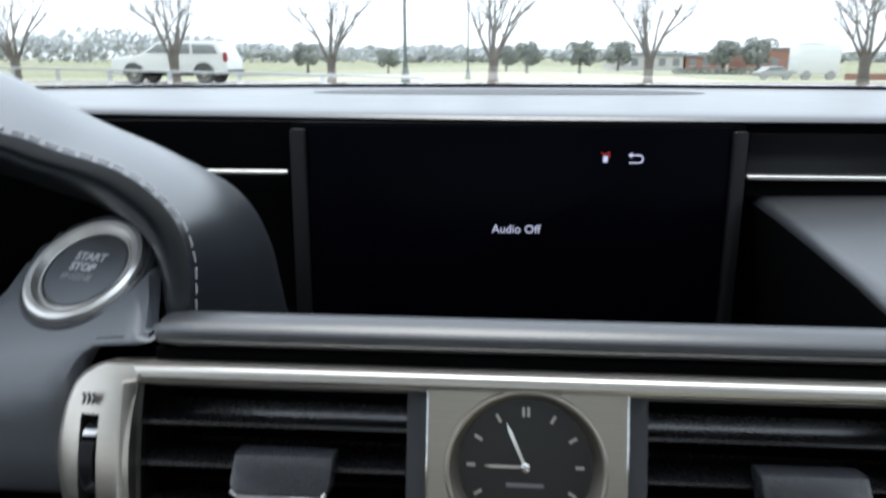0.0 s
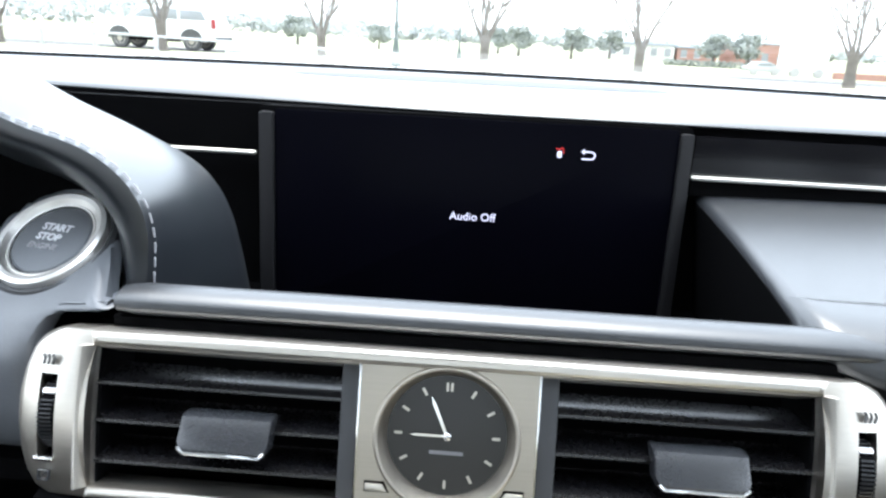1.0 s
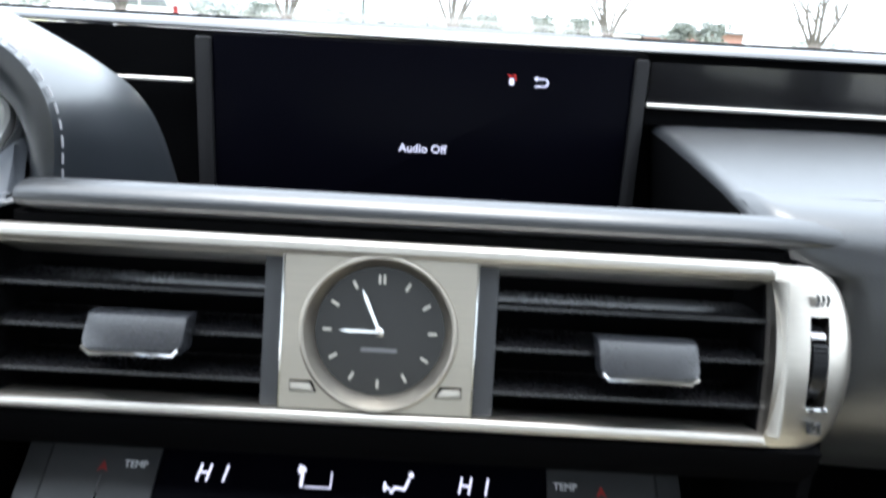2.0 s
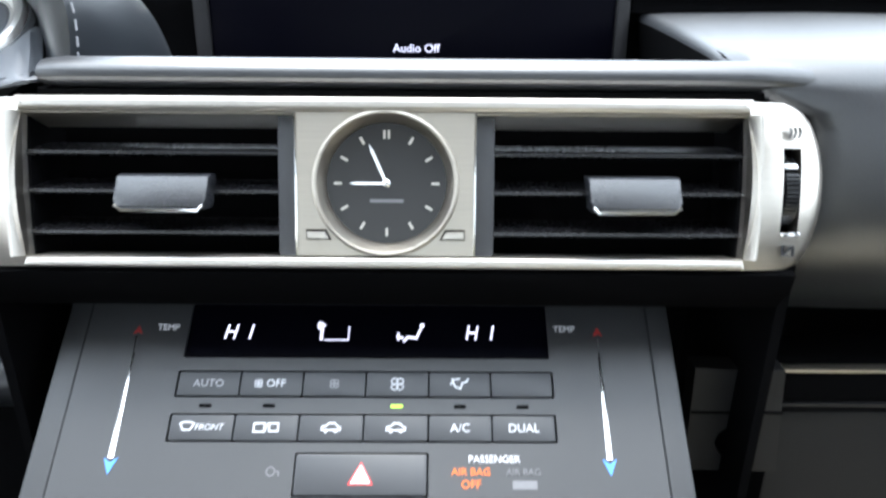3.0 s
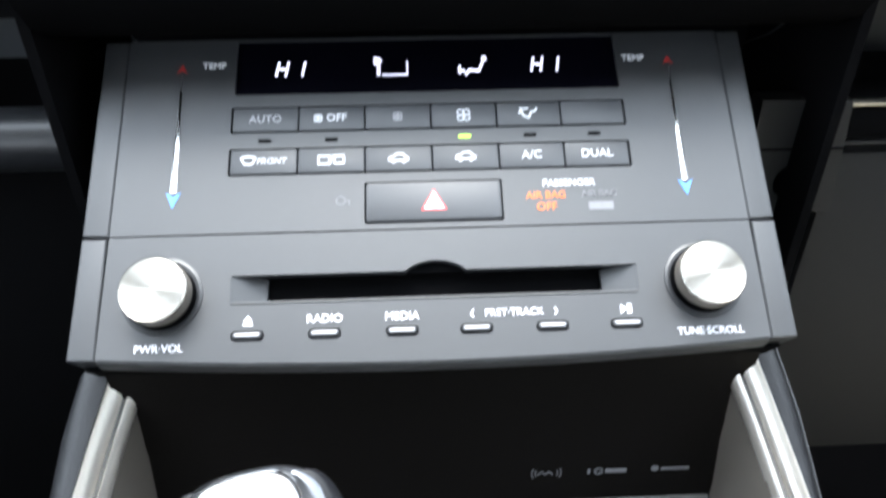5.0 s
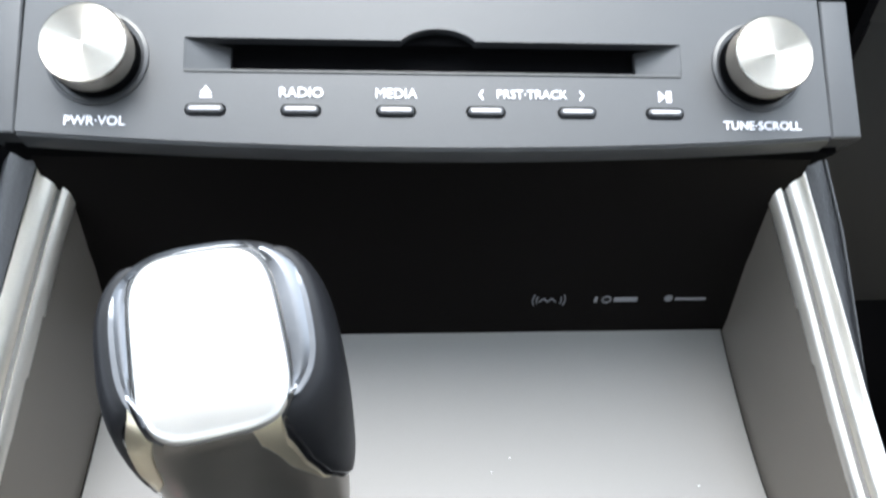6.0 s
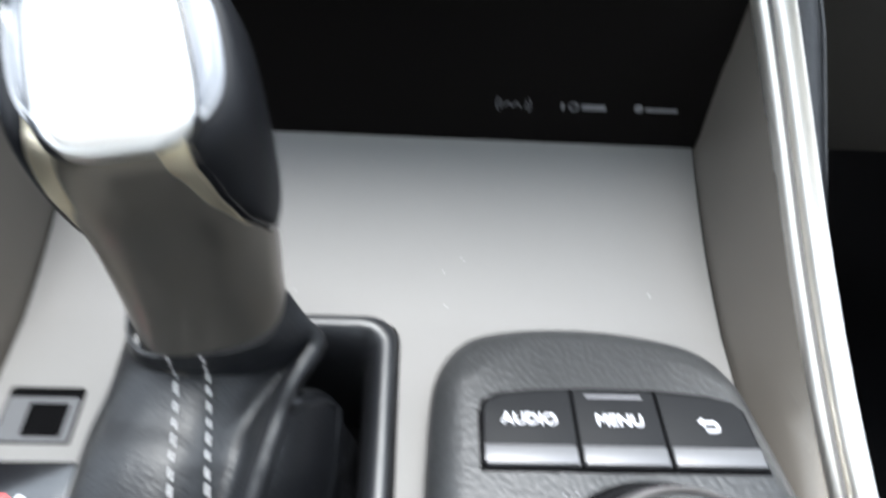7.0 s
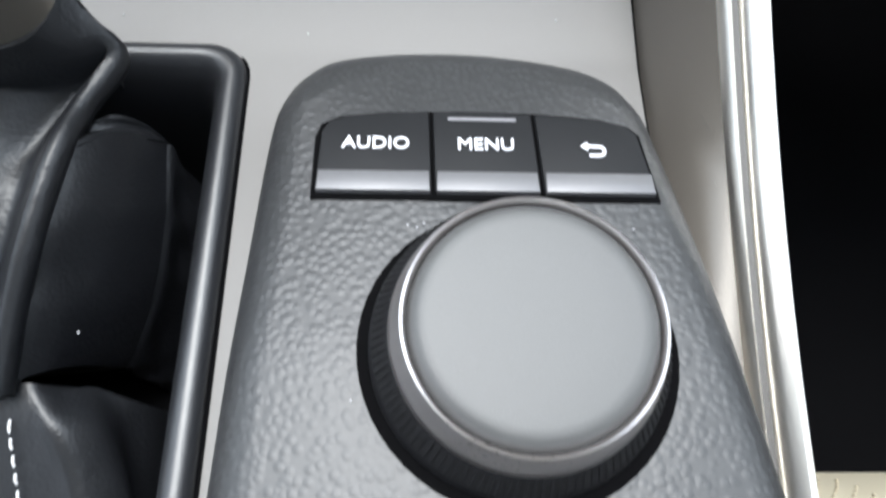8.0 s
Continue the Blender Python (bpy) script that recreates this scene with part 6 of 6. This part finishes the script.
def limb(b, p, d, r, length, depth, rng):
    n = 5
    pts, rad = [p], [r]
    for i in range(n):
        d = (d + Vector((rng.uniform(-1, 1), rng.uniform(-1, 1), rng.uniform(-0.4, 0.9))) * 0.16).normalized()
        pts.append(pts[-1] + d * length / n)
        rad.append(r * (1 - 0.62 * (i + 1) / n))
    seg = 8 if depth > 2 else (5 if depth > 1 else 3)
    rings = []
    for i, q in enumerate(pts):
        t = (pts[min(i + 1, n)] - pts[max(i - 1, 0)]).normalized()
        s = t.cross(Vector((0.3, 0.9, 0.1))).normalized()
        u = t.cross(s)
        rings.append([q + (s * math.cos(2 * math.pi * k / seg) + u * math.sin(2 * math.pi * k / seg)) * rad[i] for k in range(seg)])
    vs = [[b.verts.new(q) for q in ring] for ring in rings]
    for a_, c_ in zip(vs, vs[1:]):
        for k in range(seg):
            b.faces.new((a_[k], a_[(k + 1) % seg], c_[(k + 1) % seg], c_[k]))
    if depth <= 0:
        return
    for k in range(rng.randint(3, 4) if depth > 1 else rng.randint(3, 5)):
        i = rng.randint(1 if depth < 3 else 2, n)
        side = Vector((rng.uniform(-1, 1), rng.uniform(-1, 1), rng.uniform(0.1, 0.8))).normalized()
        limb(b, pts[i], (d * 0.9 + side * 0.85).normalized(), rad[i] * rng.uniform(0.55, 0.8), length * rng.uniform(0.5, 0.75), depth - 1, rng)


def bare_tree(seed, label):
    rng = random.Random(seed)
    ob = thing("tree", (0, 0, 0), label, "tree", "row of bare trees")
    rows = []
    for z, r in ((-0.1, 0.30), (0.05, 0.25), (0.4, 0.205), (0.8, 0.195), (1.15, 0.22), (1.35, 0.17)):
        rows.append([(r * (1 + 0.08 * math.sin(3 * a + z * 4 + seed)) * math.cos(a), r * (1 + 0.08 * math.sin(2 * a + seed)) * math.sin(a), z) for a in np.linspace(0, 2 * math.pi, 13)[:-1]])
    part("trunk", loft(rows), M_BARK, ob)
    for k in range(6):
        b = bmesh.new()
        a = k * 1.05 + rng.uniform(-0.3, 0.3)
        tilt = rng.uniform(0.25, 0.62)
        limb(b, Vector((0.1 * math.cos(a), 0.1 * math.sin(a), 1.0 + 0.15 * rng.random())), Vector((math.cos(a) * tilt, math.sin(a) * tilt, 1)).normalized(), rng.uniform(0.06, 0.095), rng.uniform(1.9, 2.6), 4, rng)
        part("limb", b, M_BARK, ob)
    return ob


tree_at = [(-20.1, 29.0), (-13.2, 29.0), (-6.6, 29.0), (0.0, 29.0), (6.15, 29.0), (13.9, 28.0)]
trees = [bare_tree(3, "bare grey-brown winter tree with upswept limbs"), bare_tree(8, "bare grey-brown winter tree with upswept limbs")]
for i, (x, y) in enumerate(tree_at):
    m = pose(x, y, 0, 0, 0, 67 * i) @ Matrix.Scale(0.92 + 0.05 * (i % 3), 4)
    if i < 2:
        trees[i].matrix_world = m
    else:
        copy_thing(trees[i % 2], pose(x, y, 0, 0, 0, 67 * i))

# ---- evergreen trees, hedge and far woods ----
# Both colours are paled: distance haze and glare are painted into them.
M_LEAF = material("dull_evergreen_leaves", (0.27, 0.29, 0.26), 0.8, vary=0.3, vary_size=2.0)
M_FAR = material("far_woods_haze_painted", (0.50, 0.52, 0.52), 0.95, vary=0.2, vary_size=0.08)


def leaf_cloud(clumps, n, size, rng):
    b = bmesh.new()
    for _ in range(n):
        cx, cy, cz, rx_, rz_ = rng.choice(clumps)
        v = Vector((rng.gauss(0, 1), rng.gauss(0, 1), rng.gauss(0, 1))).normalized() * rng.uniform(0.6, 1.0)
        c = Vector((cx + v.x * rx_, cy + v.y * rx_, cz + v.z * rz_))
        t = Vector((rng.uniform(-1, 1), rng.uniform(-1, 1), rng.uniform(-1, 1))).normalized()
        u = t.cross(Vector((rng.uniform(-1, 1), rng.uniform(-1, 1), rng.uniform(-1, 1)))).normalized()
        s = size * rng.uniform(0.6, 1.3)
        b.faces.new([b.verts.new(c + t * s), b.verts.new(c + u * s), b.verts.new(c - t * s), b.verts.new(c - u * s)])
    return b


def evergreen(seed):
    rng = random.Random(seed)
    ob = thing("evergreen_tree", (0, 0, 0), "rounded dull green evergreen tree on the grass", "tree", "evergreens")
    part("trunk", loft([[(r * math.cos(a), r * math.sin(a), z) for a in np.linspace(0, 2 * math.pi, 9)[:-1]] for r, z in ((0.22, -0.1), (0.16, 0.8), (0.12, 1.6), (0.06, 2.6))]), M_BARK, ob)
    clumps = [(rng.uniform(-1.2, 1.2), rng.uniform(-1.2, 1.2), rng.uniform(1.5, 3.3), rng.uniform(0.6, 1.1), rng.uniform(0.5, 0.9)) for _ in range(16)]
    part("crown", leaf_cloud(clumps, 1500, 0.16, rng), M_LEAF, ob, "ragged dull green crown")
    return ob


ev = evergreen(5)
ev_at = [(4.3, 92, 1.15), (10.7, 90, 1.0), (20.5, 120, 1.25), (28.6, 92, 1.05), (32.2, 90, 1.1), (-24.8, 95, 1.0), (-13.5, 92, 0.8), (2.0, 110, 1.0)]
for i, (x, y, s) in enumerate(ev_at):
    m = pose(x, y, ground_z(y), 0, 0, 50 * i)
    if i == 0:
        ev.matrix_world = m
    else:
        copy_thing(ev, m @ Matrix.Scale(s, 4))
rng = random.Random(11)
tagged(single("hedge", leaf_cloud([(x, 84, ground_z(84) + 0.35, 0.6, 0.4) for x in np.linspace(21, 33, 16)], 1500, 0.12, rng), M_LEAF, "low clipped dark green hedge", "hedge"), kind="stuff")
woods = []
for _ in range(420):
    x = rng.uniform(-330, 190)
    h = float(np.interp(x, (-330, -250, -190, -130, -85, -36, 0, 60, 190), (15, 15, 18, 11, 8, 8.5, 7.5, 5, 4)))
    woods.append((x, 350 + rng.uniform(-15, 30), rng.uniform(0.15, 0.62) * h, rng.uniform(4, 9), 0.34 * h))
tagged(single("far_woods", leaf_cloud(woods, 16000, 1.1, rng), M_FAR, "grey-green line of far woods with haze painted in", "woods"), kind="stuff")

# ---- white utility vehicle ----
M_CAR = material("white_car_paint", (0.80, 0.80, 0.79), 0.3, coat=0.5, vary=0.02)
# Tyres and windows are paled: the windscreen's glare is painted into their colours.
M_TYRE = material("black_tyre_paled_for_glare", (0.10, 0.10, 0.10), 0.8)
M_PALETYRE = material("tyre_washed_out_by_glare", (0.42, 0.41, 0.40), 0.9)
M_CARGLASS = material("tinted_glass_paled_for_glare", (0.26, 0.27, 0.28), 0.1, vary=0.05)
suv = thing("parked_suv", (-14.2, 31.6, 0), "white sport utility vehicle parked on the road", "car")
MSV = Matrix(((1, 0, 0, -14.2), (0, 0, -1, 31.6), (0, 1, 0, 0), (0, 0, 0, 1)))
prof_s = [(-2.62, 0.45), (-2.66, 0.75), (-2.60, 1.02), (-2.45, 1.14), (-1.45, 1.24), (-1.20, 1.30), (-0.55, 1.72), (-0.35, 1.80), (0.4, 1.84), (2.05, 1.82), (2.25, 1.76), (2.50, 1.25), (2.62, 1.05), (2.64, 0.50), (2.2, 0.40), (-2.2, 0.38)]
part("body", prism(prof_s, -0.95, 0.95, MSV, 0.10, 3), M_CAR, suv, "white painted body")
for poly in ([(-1.00, 1.32), (-0.45, 1.68), (-0.02, 1.70), (-0.02, 1.30)], [(0.06, 1.30), (0.06, 1.70), (1.00, 1.70), (1.00, 1.28)], [(1.10, 1.28), (1.10, 1.68), (2.05, 1.66), (2.25, 1.28)]):
    part("side_window", prism(poly, 0.93, 0.962, MSV, 0.01), M_CARGLASS, suv, "dark tinted side window")
part("roof_rail", box(-0.2, 1.86, 0.62, 1.95, 1.90, 0.68, MSV, 0.01), M_PLATE, suv)
part("sill", box(-1.2, 0.36, 0.90, 1.1, 0.50, 0.99, MSV, 0.02), M_BLACK, suv, "black side sill")
part("rear_bumper", box(2.2, 0.42, -0.9, 2.72, 0.62, 0.94, MSV, 0.05), M_TYRE, suv)
part("tail_lamp", box(2.44, 0.95, 0.80, 2.62, 1.35, 0.955, MSV, 0.03), M_RED_DIM, suv)
for x in (-1.62, 1.55):
    part("wheel_arch", prism(arc(x, 0.42, 0.50, 0, 180, 16), 0.90, 0.958, MSV), M_TYRE, suv)
    for z in (0.80, -0.80):
        wl = part("wheel", lathe([(0.22, -0.12), (0.36, -0.13), (0.40, -0.09), (0.40, 0.09), (0.36, 0.14), (0.24, 0.15)], MSV @ Matrix.Translation((x, 0.40, z)), 28), M_TYRE, suv, "black tyre")
        part("rim", lathe([(0.25, 0.10), (0.25, 0.155), (0.16, 0.14), (0.05, 0.17), (0.01, 0.17)], MSV @ Matrix.Translation((x, 0.40, z)), 20), M_PLATE, wl)

# ---- low fence, lamp posts ----
fence = thing("low_fence", (-9.7, 20.0, 0), "low pale metal rail fence along the car park", "fence")
M_RAILING = material("weathered_galvanised_steel", (0.45, 0.46, 0.45), 0.5, metal=0.5, vary=0.1)
fa, fb = Vector((-19.0, 25.0, 0)), Vector((-1.5, 15.2, 0))
part("rail", tube([fa + Vector((0, 0, 0.80)), fb + Vector((0, 0, 0.70))], 0.035, 8), M_RAILING, fence)
for k in range(8):
    p = fa.lerp(fb, k / 7)
    part("post", box(p.x - 0.05, p.y - 0.05, -0.05, p.x + 0.05, p.y + 0.05, 0.80 - 0.1 * k / 7, bevel=0.008), M_RAILING, fence)
M_POLE = material("dark_green_painted_steel", (0.10, 0.12, 0.11), 0.5, vary=0.15)


def lamp_post(x, y, h, r):
    ob = thing("lamp_post", (x, y, ground_z(y)), "dark painted steel lamp post on the grass", "lamp post", "lamp posts")
    g = ground_z(y)
    part("base", lathe([(r * 3.4, -0.05), (r * 3.4, 0.15), (r * 2.8, 0.2), (r * 2.6, 0.45), (r * 1.6, 0.75), (r * 1.2, 1.0)], Matrix.Translation((x, y, g)), 12), M_POLE, ob)
    part("pole", lathe([(r, 0.9), (r * 0.8, h)], Matrix.Translation((x, y, g)), 12), M_POLE, ob)
    part("head", box(x - 0.35, y - 0.15, g + h - 0.08, x + 0.35, y + 0.15, g + h + 0.08, bevel=0.03), M_POLE, ob)
    return ob


lamp_post(-2.95, 24.0, 6.5, 0.06)
lamp_post(-2.1, 60.0, 6.5, 0.08)

# ---- buildings, van and parked car in the distance ----
M_BRICKFAR = material("red_brick_far", (0.36, 0.20, 0.16), 0.9, vary=0.15, vary_size=1.5)
M_WALLFAR = material("pale_render_far", (0.62, 0.60, 0.57), 0.9, vary=0.08, vary_size=0.6)
M_ROOFFAR = material("grey_roof_far", (0.25, 0.27, 0.30), 0.8, vary=0.1)


def low_building(x0, x1, y, h, label, mats):
    g = ground_z(y)
    ob = thing("low_building", ((x0 + x1) / 2, y, g), label, "building")
    wl = part("wall", box(x0, y, g - 0.2, x1, y + 12, g + h - 0.35), mats[0], ob)
    part("roof", box(x0 - 0.4, y - 0.5, g + h - 0.35, x1 + 0.4, y + 12.5, g + h, bevel=0.05), mats[1], ob)
    n = max(2, int((x1 - x0) / 2.2))
    for k in range(n):
        xc = x0 + (k + 0.5) * (x1 - x0) / n
        wd = part("window", box(xc - 0.55, y - 0.06, g + 0.8, xc + 0.55, y + 0.1, g + 2.1), M_CARGLASS, ob)
        part("frame", box(xc - 0.62, y - 0.08, g + 0.72, xc + 0.62, y - 0.02, g + 0.8), M_WALLFAR, wd)
    return ob


low_building(21.5, 33.5, 130, 2.9, "low pale building with a grey roof far off", (M_WALLFAR, M_ROOFFAR))
low_building(34.0, 41.0, 130, 2.7, "low brick building far across the field", (M_BRICKFAR, M_ROOFFAR))
low_building(44.5, 52.5, 128, 3.9, "taller red brick building far across the field", (M_BRICKFAR, M_ROOFFAR))
g60 = ground_z(60)
van = thing("white_van", (25.7, 60, g60), "white box van parked beyond the grass", "van")
part("box_body", box(24.2, 59, g60 + 0.45, 27.4, 61, g60 + 2.75, bevel=0.06), M_CAR, van)
part("roof_unit", box(24.6, 59.2, g60 + 2.75, 26.2, 60.6, g60 + 2.86, bevel=0.03), M_RAILING, van)
for x in (24.9, 26.8):
    part("wheel", lathe([(0.2, -0.12), (0.38, -0.12), (0.40, 0.0), (0.38, 0.12), (0.2, 0.13)], Matrix.Translation((x, 59.1, g60 + 0.38)) @ Matrix.Rotation(radians(90), 4, "X"), 20), M_PALETYRE, van)
car = thing("parked_car", (22.6, 60, g60), "silver saloon car parked beyond the grass", "car")
MCR = Matrix(((1, 0, 0, 22.6), (0, 0, -1, 60), (0, 1, 0, g60), (0, 0, 0, 1)))
part("body", prism([(-1.3, 0.3), (-1.35, 0.6), (-0.9, 0.72), (-0.5, 1.05), (0.4, 1.08), (0.9, 0.75), (1.3, 0.68), (1.32, 0.3)], -0.8, 0.8, MCR, 0.06), M_RAILING, car)
part("side_window", prism([(-0.75, 0.74), (-0.42, 1.0), (0.36, 1.02), (0.72, 0.76)], 0.79, 0.812, MCR), M_CARGLASS, car)
for x in (-0.85, 0.85):
    part("wheel", lathe([(0.15, -0.1), (0.29, -0.1), (0.30, 0.0), (0.29, 0.1), (0.15, 0.11)], MCR @ Matrix.Translation((x, 0.28, 0.72)), 20), M_PALETYRE, car)
single("brick_wall", box(27.6, 58, g60 - 0.6, 32.5, 58.4, g60 + 0.55, bevel=0.03), M_BRICKFAR, "low red brick garden wall", "wall")
